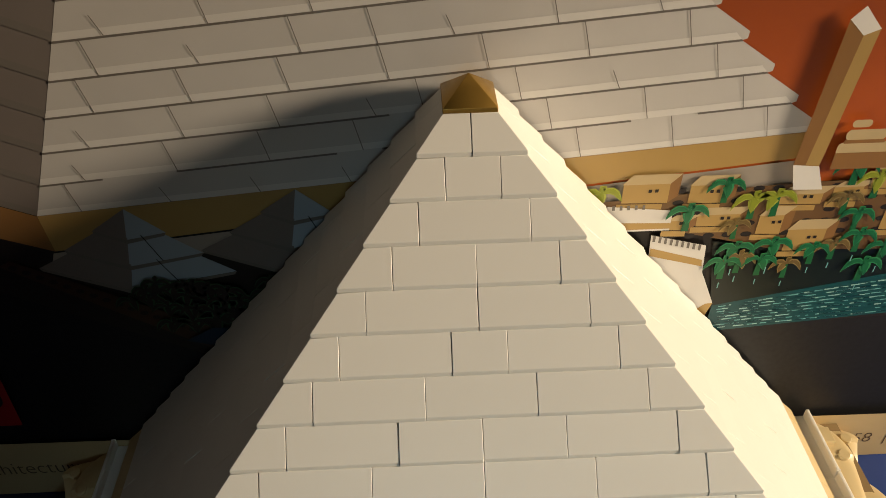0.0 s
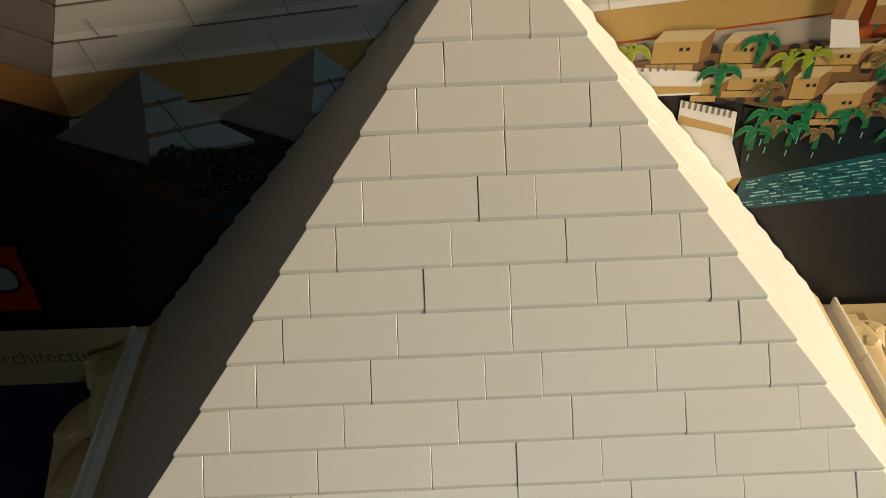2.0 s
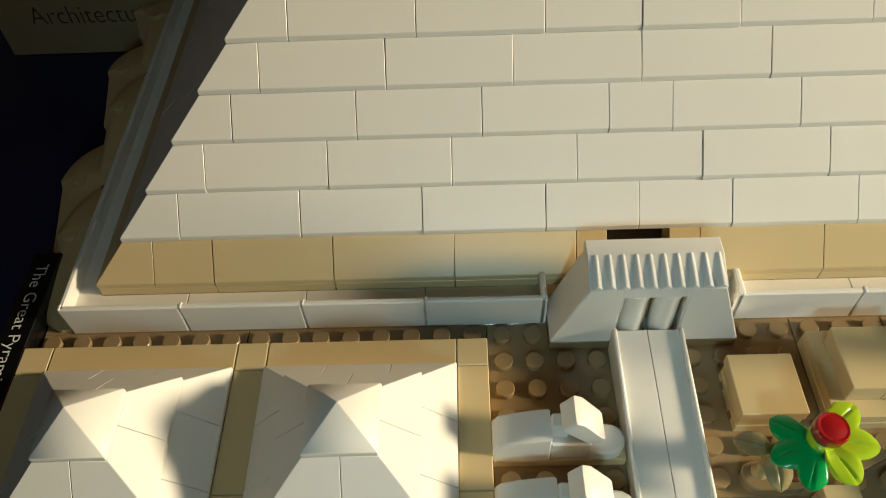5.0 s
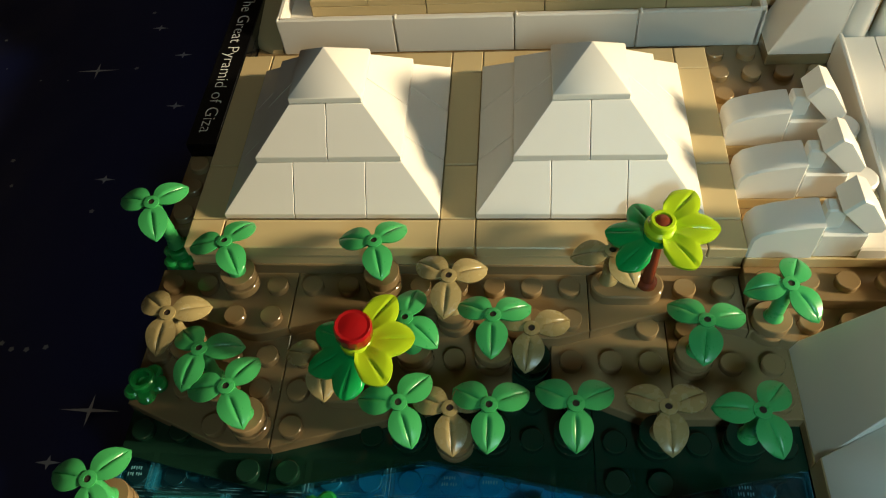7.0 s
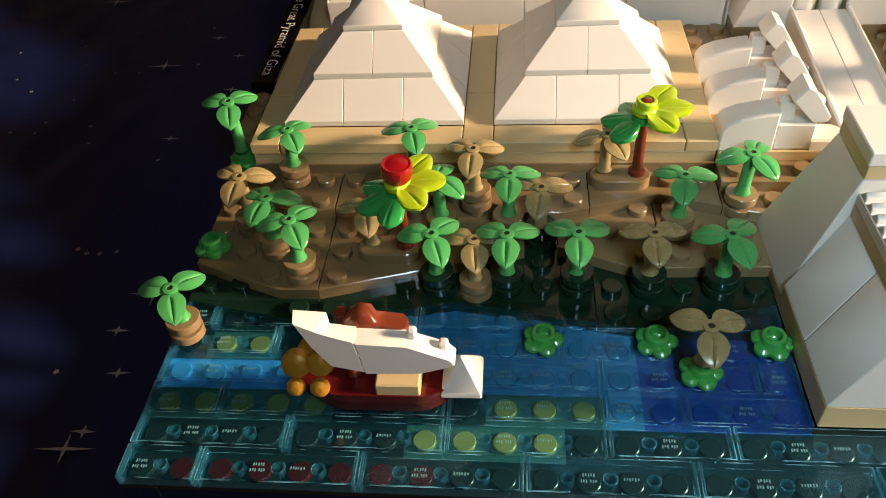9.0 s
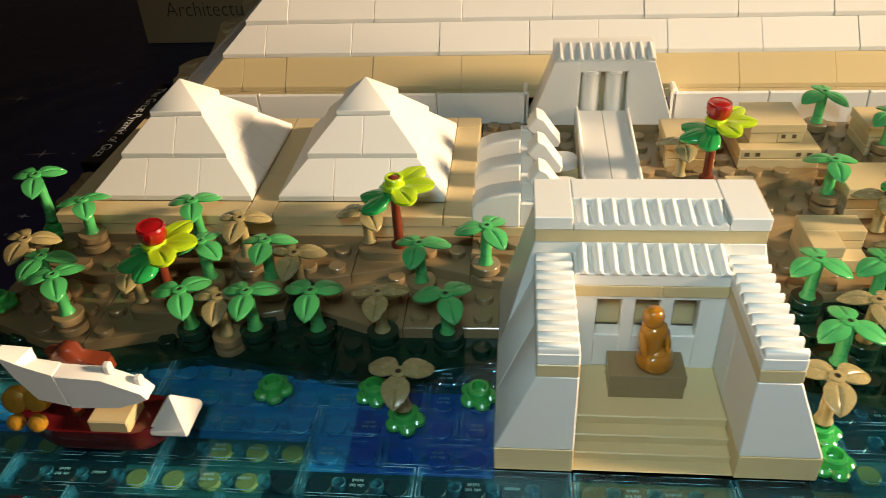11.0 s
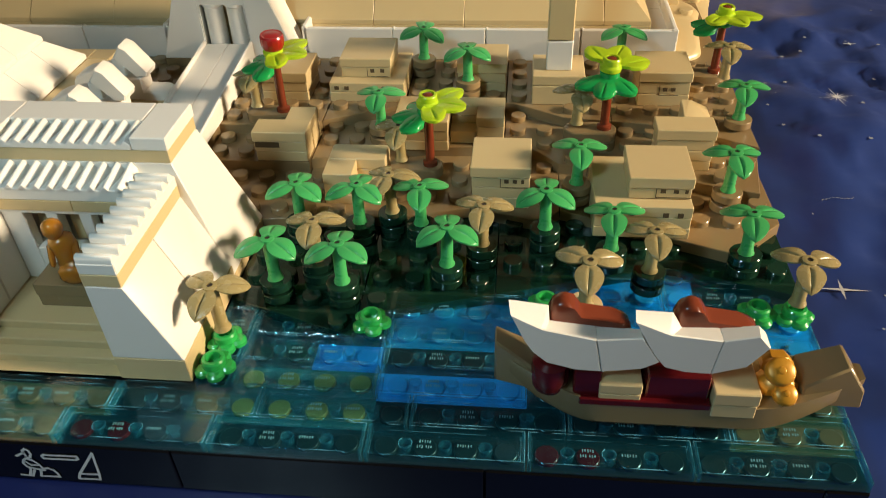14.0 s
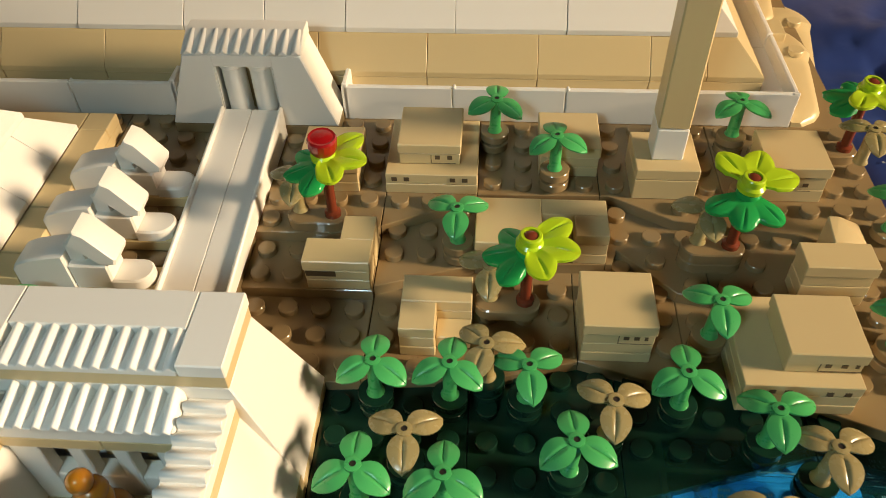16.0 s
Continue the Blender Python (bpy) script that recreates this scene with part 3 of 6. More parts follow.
ground("river_bank", -2.8, -2.4, LEFT_BANK, BANK, "near-black green plates with round studs along the river", STUD_BANK, lambda a, b: inside(a, b, L_LOWER), (-20.5, -3), (-34.5, -30), (-17, -9))
ground("river_bank", -2.8, -2.4, RIGHT_BANK, BANK, "near-black green plates with round studs along the river", STUD_BANK, lambda a, b: inside(a, b, LOWER), (4.5, 21), (-35.5, -28), (8, 12, 17))
ground("ground", -2.8, -2.0, L_LOWER, NOUGAT, "brown studded plates, lowest step of the river bank", STUD, lambda a, b: inside(a, b, L_MIDDLE), (-20.5, -3), (-33.5, -29), (-17, -10.5, -7))
ground("ground", -2.8, -2.0, LOWER, NOUGAT, "brown studded plates, lowest step of the village", STUD, lambda a, b: inside(a, b, MIDDLE) or built(a, b), (1.5, 21), (-31.5, -25), (5, 11, 14))
ground("ground", -2.8, -1.6, L_MIDDLE, NOUGAT, "brown studded plates, middle step of the river bank", STUD, lambda a, b: inside(a, b, L_UPPER), (-20.5, -1), (-30.5, -28), (-17, -13, -9, -5))
ground("ground", -2.8, -1.6, MIDDLE, NOUGAT, "brown studded plates, middle step of the village", STUD, lambda a, b: inside(a, b, UPPER) or built(a, b), (1.5, 21), (-28.5, -22), (5, 8, 12, 15))
ground("ground", -2.8, -1.2, L_UPPER, NOUGAT, "brown studded plates, upper step beside the causeway", STUD, lambda a, b: (-20 < a < -5 and b < -20) or -1 < a < 1 or (-5 < a < -1 and b < -22 and int(-b) % 2 == 1 and b > -28) or (abs(a) < 3 and b > -20), (-19.5, 1), (-28.5, -19), (-13, -5, -1))
ground("ground", -2.8, -1.2, UPPER, NOUGAT, "brown studded plates, upper step of the village", STUD, lambda a, b: built(a, b) or (abs(a) < 3 and b > -20), (1.5, 21), (-25.5, -19), (5, 8, 12, 16))
under = thing("ground", 0, 0, -2.8, "brown plate under the great pyramid and its wall", "ground", kind="structure")
part("plate", Shape().box(-20, 21, -19, 1, 0, 1.6, 0.02), NOUGAT, under)
side = thing("ground", 0, 0, -2.8, "brown studded plates stepped beside the platform", "ground", kind="structure")
part("plate", Shape().box(-20.98, -20.02, -26.98, -24.1, 0, 1.9, 0.03), NOUGAT, side)
part("plate", Shape().box(-20.98, -20.02, -27.9, -27.0, 0, 0.89, 0.03), NOUGAT, side)
part("plate", Shape().box(-20.98, -20.02, -24.08, -15.9, 0, 1.19, 0.03), NOUGAT, side)
for py in (-26.5, -25.5, -24.6):
    piece("stud", STUD, side, -20.5, py, 1.9)

# ---- rocky side slopes ----
def wave_rock(side, far, span, w0, w1, w2, top):
    """A long curved slope: swelling from its far tip to a crease with a stud, then a sinking tail with a rounded end."""
    sh, n, us = Shape(), 22, (0.0, 0.45, 0.75, 0.9, 0.97, 1.0)
    k = len(us)
    for i in range(n + 1):
        v = i / n
        if v < 0.5:
            w = w0 + (w1 - w0) * math.sin(math.pi * v) ** 0.75
            z = top - 0.75 * (1 - math.sin(math.pi * v)) ** 1.3
        else:
            q = (v - 0.5) * 2
            w = w1 - 0.1 - (w1 - w2) * math.sin(math.pi * 0.5 * q) - 0.75 * max(0.0, (q - 0.8) / 0.2) ** 2
            z = top - 0.16 - 0.5 * q * q
        for u in us:
            sh.v.append((side * (19.05 + (w - 19.05) * u), far - span * v, z - 0.5 * max(0.0, u - 0.7) ** 2 / 0.09 * 0.35))
    m = len(sh.v)
    sh.v += [(px, py, 0.0) for px, py, pz in sh.v]
    for i in range(n):
        for j in range(k - 1):
            p = i * k + j
            sh.f.append((p, p + 1, p + k + 1, p + k))
    ring = [j for j in range(k)] + [i * k + k - 1 for i in range(1, n + 1)] + [n * k + j for j in range(k - 2, -1, -1)] + [i * k for i in range(n - 1, 0, -1)]
    sh.f += [(p, q, m + q, m + p) for p, q in zip(ring, ring[1:] + ring[:1])]
    return sh


def rocks(side, material):
    """Two staggered rows of curved tan slopes along the side of the pyramid."""
    ob = thing("rock_slope", 0, 0, -2.8, "tan curved slopes staggered along the edge of the base", "rock", kind="structure")
    for far, span in ((1.2, 2.9), (-1.65, 6.85), (-8.5, 7.0)):
        part("rock", wave_rock(side, far, span, 20.55, 21.75, 21.35, 1.75), material, ob, smooth=30)
        piece("stud", STUD_TAN, ob, side * 20.95, far - span * 0.46, 1.6)
    for far, span in ((1.2, 6.2), (-5.0, 7.0), (-12.0, 6.95)):
        part("rock", wave_rock(side, far, span, 19.75, 20.55, 20.3, 2.45), material, ob, smooth=30)
        piece("stud", STUD_TAN, ob, side * 19.95, far - span * 0.46, 2.3)
        if side > 0:
            part("step", Shape().box(19.06, 19.7, far - span * 0.36, far - span * 0.2, 2.0, 2.75, 0.04), material, ob)
    return ob


rocks(-1, TAN)
rocks(1, TAN)

# ---- enclosure wall of the great pyramid ----
ENC = thing("enclosure_wall", 0, 0, -1.2, "low white panel wall round the foot of the pyramid", "wall", kind="structure")


def panel(w):
    """A thin panel with a foot and short returns."""
    sh = Shape().box(0.01, w - 0.01, 0, 0.2, 0, 1.42, 0.05)
    sh.box(0.01, w - 0.01, 0.02, 0.99, 0, 0.84, 0.02)
    sh.box(0.004, 0.1, 0.0, 0.24, 0.9, 1.445, 0.03)
    return sh


P4 = mesh("panel", panel(4), WHITE)
for px in (-19, -15, -11, -7, 3, 7, 11, 15):
    piece("panel", P4, ENC, px, -19, 0)
for py in (-15, -11, -7, -3, 1):
    piece("panel", P4, ENC, -19, py, 0, -90)
    piece("panel", P4, ENC, 19, py - 4, 0, 90)
for px in (-3.25, 3.05):
    piece("panel", mesh("panel", Shape().box(0, 0.2, 0, 1, 0, 1.55, 0.05), WHITE), ENC, px, -19, 0)

# ---- the great pyramid ----
def slope_brick(w, e=0.009, c=0.017):
    """A course brick w studs long: 0.2 lip, then 45 degrees up to the next course."""
    return Shape().hull([(x, y, z) for x in (e, w - e) for y, z in ((0, 0.0), (0, 0.2), (1.0, 1.2), (1.9, 1.2), (1.9, 0.0))], c)


def slope_corner(e=0.009, c=0.017):
    """A corner brick, two studs square, falling to the front and to the left."""
    p = [(0, 0, 0), (2 - e, 0, 0), (0, 2 - e, 0), (2 - e, 2 - e, 0), (0, 0, 0.2), (2 - e, 0, 0.2), (0, 2 - e, 0.2), (1, 1, 1.2), (2 - e, 1, 1.2), (1, 2 - e, 1.2), (2 - e, 2 - e, 1.2)]
    return Shape().hull(p, c)


def cap_piece(top=1.1):
    return Shape().hull([(-1, -1, 0), (1, -1, 0), (-1, 1, 0), (1, 1, 0), (-1, -1, 0.2), (1, -1, 0.2), (-1, 1, 0.2), (1, 1, 0.2), (0, 0, top)], 0.025)


def course_lengths(w):
    if w <= 0:
        return []
    if w % 4 == 0:
        return [4] * (w // 4)
    if w % 8 == 2:
        return [4] * ((w - 2) // 8) + [2] + [4] * ((w - 2) // 8)
    return [4] * ((w - 6) // 8) + [3, 3] + [4] * ((w - 6) // 8)


BRICK = {w: mesh("brick", slope_brick(w), WHITE, 20) for w in (1, 2, 3, 4)}
TAN_BRICK = {w: mesh("brick", slope_brick(w), TAN, 20) for w in (1, 2, 3, 4)}
CORNER, TAN_CORNER = mesh("brick", slope_corner(), WHITE, 20), mesh("brick", slope_corner(), TAN, 20)

def settle(ob):
    """Bricks never sit quite true: a hair of shift and tilt."""
    ob.location += Vector((random.uniform(-0.006, 0.006), random.uniform(-0.010, 0.010), random.uniform(0, 0.008))) * S
    ob.rotation_euler.rotate(Euler((radians(random.uniform(-0.35, 0.35)), 0, radians(random.uniform(-0.22, 0.22)))))
    return ob


random.seed(5)
GREAT = thing("great_pyramid", 0, 0, 0, "large white pyramid of slope bricks on a tan foot, gold tip", "pyramid")
# unseen dark fill, added so that the gaps between bricks stay dark
core = Shape().hull([(-17.3, -17.3, -0.6), (17.3, -17.3, -0.6), (-17.3, 1.0, -0.6), (17.3, 1.0, -0.6), (0, 0, 20.3), (0.4, 0.9, 20.3), (-0.4, 0.9, 20.3)], 0)
DARK = plastic("inner_shade", (0.03, 0.02, 0.015), 0.5, 0.1)
part("core", core, DARK, GREAT, "dark fill added behind the bricks to darken their gaps")
for n in range(1, 18):
    z, h = (17 - n) * 1.2, 1 + n
    bricks, corner = (TAN_BRICK, TAN_CORNER) if n == 17 else (BRICK, CORNER)
    settle(piece("brick", corner, GREAT, -h, -h, z))
    settle(piece("brick", corner, GREAT, h, -h, z, 90))
    x = -h + 2
    row = [2, 4, 4, 4, 1, -2, 1, 4, 4, 4, 2] if n == 17 else course_lengths(2 * n - 2)
    for w in row:
        if w > 0:
            settle(piece("brick", bricks[w], GREAT, x, -h, z))
        x += abs(w)
    y = -h + 2
    while y < 1:
        w = min(4, 1 - y)
        settle(piece("brick", bricks[w], GREAT, h, y, z, 90))
        settle(piece("brick", bricks[w], GREAT, -h, y + w, z, -90))
        y += w
foot4, foot3 = mesh("foot_plate", Shape().box(0.01, 3.99, 0, 1, -0.4, -0.005, 0.025), TAN), mesh("foot_plate", Shape().box(0.01, 2.99, 0, 1, -0.4, -0.005, 0.025), TAN)
for px in (-18, -14, -10, -6, 2, 6, 10, 14):
    piece("foot_plate", foot4, GREAT, px, -18, 0)
for k in range(5):
    piece("foot_plate", foot4, GREAT, -18, -13 + 4 * k - (1 if k == 4 else 0), 0, -90)
    piece("foot_plate", foot4, GREAT, 18, -17 + 4 * k - (1 if k == 4 else 0), 0, 90)
# dark panel painting the shade inside the doorway
part("doorway", Shape().box(-1, 1, -16.4, -16.2, -0.4, 1.2, 0.01), DARK, GREAT, "dark panel painting the shade inside the doorway of the tan foot")
part("capstone", cap_piece(), CAP_GOLD, GREAT, "pointed gold capstone").location = (0, 0, 20.4 * S)

# ---- the two queens' pyramids on their platform ----
PLAT = thing("platform", 0, 0, -1.6, "tan tiled platform carrying two small white pyramids", "platform")
part("body", Shape().box(-19.95, -5.03, -27.95, -20.02, 0, 0.79, 0.02), TAN, PLAT)


def tile(w, d):
    return Shape().box(0.012, w - 0.012, 0.012, d - 0.012, 0, 0.4, 0.03)


for px, w in ((-20, 1), (-19, 6), (-13, 1), (-12, 6), (-6, 1)):
    for py in (-28, -21):
        piece("tile", mesh("tile", tile(w, 1), TAN), PLAT, px, py, 0.8)
for px in (-20, -13, -6):
    for py, d in ((-27, 2), (-25, 4)):
        piece("tile", mesh("tile", tile(1, d), TAN), PLAT, px, py, 0.8)


TIGHT_BRICK, TIGHT_CORNER = mesh("brick", slope_brick(2, 0.007, 0.014), WHITE, 20), mesh("brick", slope_corner(0.007, 0.014), WHITE, 20)


def small_pyramid(x):
    ob = thing("small_pyramid", x, -24, -0.4, "small white pyramid of three stepped slope courses", "pyramid", "small pyramids on the platform")
    for n, z in ((2, 0.0), (1, 1.2)):
        h = 1 + n
        for k in range(4):
            a = math.radians(90 * k)
            c, s = math.cos(a), math.sin(a)
            piece("brick", TIGHT_CORNER, ob, -h * c + h * s, -h * s - h * c, z, 90 * k)
            if n == 2:
                piece("brick", TIGHT_BRICK, ob, -1 * c + h * s, -1 * s - h * c, z, 90 * k)
    part("core", Shape().box(-1.6, 1.6, -1.6, 1.6, 0, 1.2, 0.02), WHITE, ob)
    part("tip", cap_piece(1.09), WHITE, ob).location = (0, 0, 2.4 * S)
    return ob


small_pyramid(-16)
small_pyramid(-9)

# ---- sphinxes ----
def sphinx(y):
    ob = thing("sphinx", -3.06, y, -1.2, "white reclining sphinx of smooth bricks on a tan plinth", "statue", "sphinxes beside the causeway")
    sh = Shape()
    back = [(-1.95, 0.4), (-1.95, 1.12), (-1.8, 1.36), (-1.4, 1.54), (-0.7, 1.68), (-0.3, 1.72), (-0.3, 0.4)]
    sh.sweep(back, -0.49, 0.49, 0.06)
    sh.box(-0.32, 0.85, -0.45, 0.45, 0.4, 1.35, 0.06)
    sh.box(-0.3, 0.2, -0.22, 0.22, 1.2, 2.0, 0.05)
    head = [(-0.06, 2.16), (0.28, 2.63), (0.52, 2.52), (1.18, 1.58), (1.11, 1.38), (0.70, 1.36)]
    sh.sweep(head, -0.44, 0.44, 0.06)
    paw = [(0.8, -0.47)] + [(1.43 + 0.47 * math.cos(a), 0.47 * math.sin(a)) for a in np.linspace(-math.pi / 2, math.pi / 2, 9)] + [(0.8, 0.47)]
    sh.prism(paw, 0.4, 0.78, 0.06)
    part("figure", sh, WHITE, ob)
    part("plinth", Shape().box(-1.93, 1.93, -0.49, 0.49, 0, 0.4, 0.03), TAN, ob, "tan plinth plate")
    return ob


for py in (-27.5, -25.5, -23.5):
    sphinx(py)

# ---- causeway ----
CAUSE = thing("causeway", 0, -24, -1.2, "white sloping causeway with low side walls", "causeway")


def ramp(x0, x1, lo0, hi0, lo1, hi1, c):
    """A sloping slab from the temple end up to the gate."""
    return Shape().hull([(x, y, z) for x in (x0, x1) for y, z in ((-5.8, lo0), (-5.8, hi0), (3.96, lo1), (3.96, hi1))], c)


part("deck", ramp(-0.96, -0.01, 0.0, 0.17, 0.0, 1.10, 0.015), WHITE, CAUSE)
part("deck", ramp(0.01, 0.96, 0.0, 0.17, 0.0, 1.10, 0.015), WHITE, CAUSE)
part("side_wall", ramp(-1.1, -0.96, 0.0, 0.34, 0.0, 1.265, 0.05), WHITE, CAUSE)
part("side_wall", ramp(0.96, 1.1, 0.0, 0.34, 0.0, 1.265, 0.05), WHITE, CAUSE)

# ---- gate at the head of the causeway ----
def teeth(parent, x0, x1, y0, y1, zf, zb, depth, count):
    """A grooved slope: ribs running front to back, y0 in front."""
    w = (x1 - x0) / count
    me = mesh("tooth", Shape().hull([(w * 0.16, y0, zf - depth), (w * 0.50, y0, zf), (w * 0.66, y0, zf), (w * 0.98, y0, zf - depth), (w * 0.16, y1, zb - depth), (w * 0.50, y1, zb), (w * 0.66, y1, zb), (w * 0.98, y1, zb - depth),
                                     (w * 0.16, y1, zf - depth), (w * 0.98, y1, zf - depth)], 0.02), WHITE)
    for i in range(count):
        piece("tooth", me, parent, x0 + i * w, 0, 0)


GATE = thing("gate", 0, -19.2, -1.2, "white gatehouse with two columns and a grooved roof", "gate")
for s in (-1, 1):
    part("tower", Shape().hull([(s * 3, -0.8, 0.4), (s * 1.0, -0.8, 0.4), (s * 3, 0.8, 0.4), (s * 1.0, 0.8, 0.4), (s * 2.0, -0.8, 3.22), (s * 0.98, -0.8, 3.22), (s * 2.0, 0.8, 3.22), (s * 0.98, 0.8, 3.22)], 0.04), WHITE, GATE)
    part("column", Shape().lathe([(0.48, 0.4), (0.48, 0.7), (0.41, 0.74), (0.40, 2.62), (0.46, 2.68), (0.46, 2.8)], s * 0.485, -0.40, 20), WHITE, GATE, "round white column")
    part("jamb", Shape().hull([(s * 1.0, -0.79, 0.4), (s * 1.0, -0.79, 2.78), (s * 0.93, -0.79, 2.78), (s * 1.0, -0.5, 0.4), (s * 1.0, -0.5, 2.78), (s * 0.93, -0.5, 2.78)], 0.01), WHITE, GATE)
part("lintel", Shape().box(-1.02, 1.02, -0.8, 0.8, 2.78, 3.22, 0.02), WHITE, GATE)
part("back_wall", Shape().box(-1.0, 1.0, -0.1, 0.4, 0.4, 2.78, 0.01), TAN, GATE, "tan wall inside the gateway")
part("roof", Shape().hull([(sx * 2.03, y, z) for sx in (-1, 1) for y, z in ((-0.8, 3.22), (-0.8, 3.27), (0.15, 3.56), (0.2, 3.64), (0.8, 3.64), (0.8, 3.22))], 0.03), WHITE, GATE)
teeth(GATE, -2.02, 2.02, -0.82, 0.2, 3.4, 3.68, 0.14, 10)
part("plinth", Shape().box(-3.0, 3.0, -0.8, 0.8, 0, 0.4, 0.03), DARK_TAN, GATE, "brown plinth plate")

# ---- valley temple ----
TEMPLE = thing("temple", 0, -33, -2.4, "white temple with tan bands, stairs and grooved parapets", "temple")
for s in (-1, 1):
    part("foot", Shape().box(min(s * 2, s * 4), max(s * 2, s * 4), -4, 0, 0, 0.8, 0.02), TAN, TEMPLE, "tan foot of the pylon")
    part("pylon", Shape().hull([(s * x, y, z) for y in (-4, -2.01) for x, z in ((2, 0.81), (4, 0.81), (3.0, 3.3), (2, 3.3))], 0.03), WHITE, TEMPLE)
    part("pylon", Shape().hull([(s * x, y, z) for y in (-1.99, 0) for x, z in ((2, 0.81), (4, 0.81), (3.0, 3.3), (2, 3.3))], 0.03), WHITE, TEMPLE)
    part("band", Shape().box(min(s * 2, s * 3), max(s * 2, s * 3), -4, -0.01, 3.3, 3.68, 0.02), TAN, TEMPLE, "tan band")
    part("parapet", Shape().box(min(s * 2.0, s * 3.0), max(s * 2.0, s * 3.0), -4, -0.01, 3.68, 4.02, 0.03), WHITE, TEMPLE)
    for i in range(10):
        a = -3.98 + i * 0.398
        part("tooth", Shape().hull([(min(s * 2.02, s * 2.98), y, z) for y, z in ((a, 3.95), (a, 4.14), (a + 0.06, 4.23), (a + 0.14, 4.24), (a + 0.36, 3.99), (a + 0.36, 3.95))] + [(max(s * 2.02, s * 2.98), y, z) for y, z in ((a, 3.95), (a, 4.14), (a + 0.06, 4.23), (a + 0.14, 4.24), (a + 0.36, 3.99), (a + 0.36, 3.95))], 0.02), WHITE, TEMPLE)
part("rear_block", Shape().hull([(-4, 0, 0.4), (4, 0, 0.4), (-4, 3.15, 0.4), (4, 3.15, 0.4), (-3, 0, 4.4), (3, 0, 4.4), (-3, 2, 4.4), (3, 2, 4.4)], 0.03), WHITE, TEMPLE)
part("band", Shape().box(-3, 3, 0, 2, 4.4, 4.8, 0.02), TAN, TEMPLE, "tan band")
part("roof", Shape().box(-3.03, -2.0, -0.03, 2.03, 4.8, 5.2, 0.03), WHITE, TEMPLE)
part("roof", Shape().box(2.0, 3.03, -0.03, 2.03, 4.8, 5.2, 0.03), WHITE, TEMPLE)
part("roof", Shape().box(-1.99, 1.99, 0.95, 2.03, 4.8, 5.2, 0.03), WHITE, TEMPLE)
part("roof", Shape().box(-1.99, 1.99, -0.03, 0.95, 4.8, 4.98, 0.03), WHITE, TEMPLE)
teeth(TEMPLE, -1.97, 2.0, -0.03, 0.96, 5.08, 5.22, 0.15, 10)
part("rear_foot", Shape().box(-4, 4, 0, 3.15, 0, 0.4, 0.02), TAN, TEMPLE, "tan foot plate")
part("lintel", Shape().box(-1.99, 1.99, -1, 0, 3.72, 4.12, 0.03), WHITE, TEMPLE)
teeth(TEMPLE, -1.97, 1.99, -1.0, 0.0, 4.22, 4.42, 0.19, 10)
part("band", Shape().box(-1.99, 0.3, -1, -0.05, 3.36, 3.72, 0.02), TAN, TEMPLE, "tan band")
part("band", Shape().box(0.31, 1.99, -1, -0.05, 3.36, 3.72, 0.02), TAN, TEMPLE, "tan band")
part("beam", Shape().box(-1.99, 1.99, -0.93, -0.3, 3.22, 3.36, 0.02), WHITE, TEMPLE)
for px, w in ((-1.66, 0.33), (-0.5, 0.18), (0.5, 0.18), (1.66, 0.33)):
    part("column", Shape().box(px - w, px + w, -0.9, -0.55, 0.8, 3.24, 0.03), WHITE, TEMPLE)
part("screen", Shape().box(-1.99, 1.99, -0.87, -0.4, 0.8, 1.95, 0.03), WHITE, TEMPLE, "low white screen wall between the columns")
for px in (-1.0, 0.0, 1.0):
    part("panel", Shape().box(px - 0.4, px + 0.4, -0.3, -0.2, 1.9, 3.2, 0.01), TAN, TEMPLE, "tan panel behind the columns")
part("floor", Shape().box(-2, 2, -2.79, 0, 0, 0.8, 0.03), TAN, TEMPLE, "tan temple floor")
for y0, z1 in ((-3.2, 0.53), (-3.57, 0.27), (-3.95, 0.04)):
    part("step", Shape().box(-2, 2, y0, -2.7, 0, z1, 0.03), TAN, TEMPLE, "tan step")
ped = thing("pedestal", 0, -34.62, -1.6, "dark tan tile pedestal inside the temple", "pedestal")
part("slab", Shape().box(-1, 1, -0.5, 0.5, 0.41, 0.8, 0.012), DARK_TAN, ped)
part("foot", Shape().box(-0.98, 0.98, -0.48, 0.48, 0, 0.4, 0.01), DARK_TAN, ped)
statue = Shape().lathe([(0.36, 0), (0.45, 0.06), (0.47, 0.2), (0.42, 0.42), (0.3, 0.62), (0.2, 0.66)], 0.1, 0, 16)
statue.lathe([(0.3, 0.4), (0.27, 0.7), (0.29, 0.95), (0.34, 1.12), (0.3, 1.27), (0.16, 1.36)], -0.02, 0, 16)
statue.lathe([(0.13, 1.3), (0.2, 1.38), (0.255, 1.5), (0.265, 1.6), (0.23, 1.74), (0.13, 1.83), (0.03, 1.85)], -0.1, -0.03, 16)
statue.hull([(-0.3, 0.0, 1.2), (0.12, 0.0, 1.2), (-0.32, 0.2, 1.15), (0.14, 0.2, 1.15), (-0.26, 0.02, 1.7), (0.06, 0.02, 1.7), (-0.2, 0.18, 1.72), (0.0, 0.18, 1.72)], 0.06)
for s_ in (-1, 1):
    statue.hull([(-0.02 + s_ * a, b, c) for a, b, c in ((0.24, -0.1, 1.18), (0.38, -0.1, 1.14), (0.26, 0.1, 1.18), (0.38, 0.1, 1.1), (0.2, -0.42, 0.62), (0.36, -0.4, 0.6), (0.24, -0.2, 0.56), (0.4, -0.2, 0.56))], 0.05)
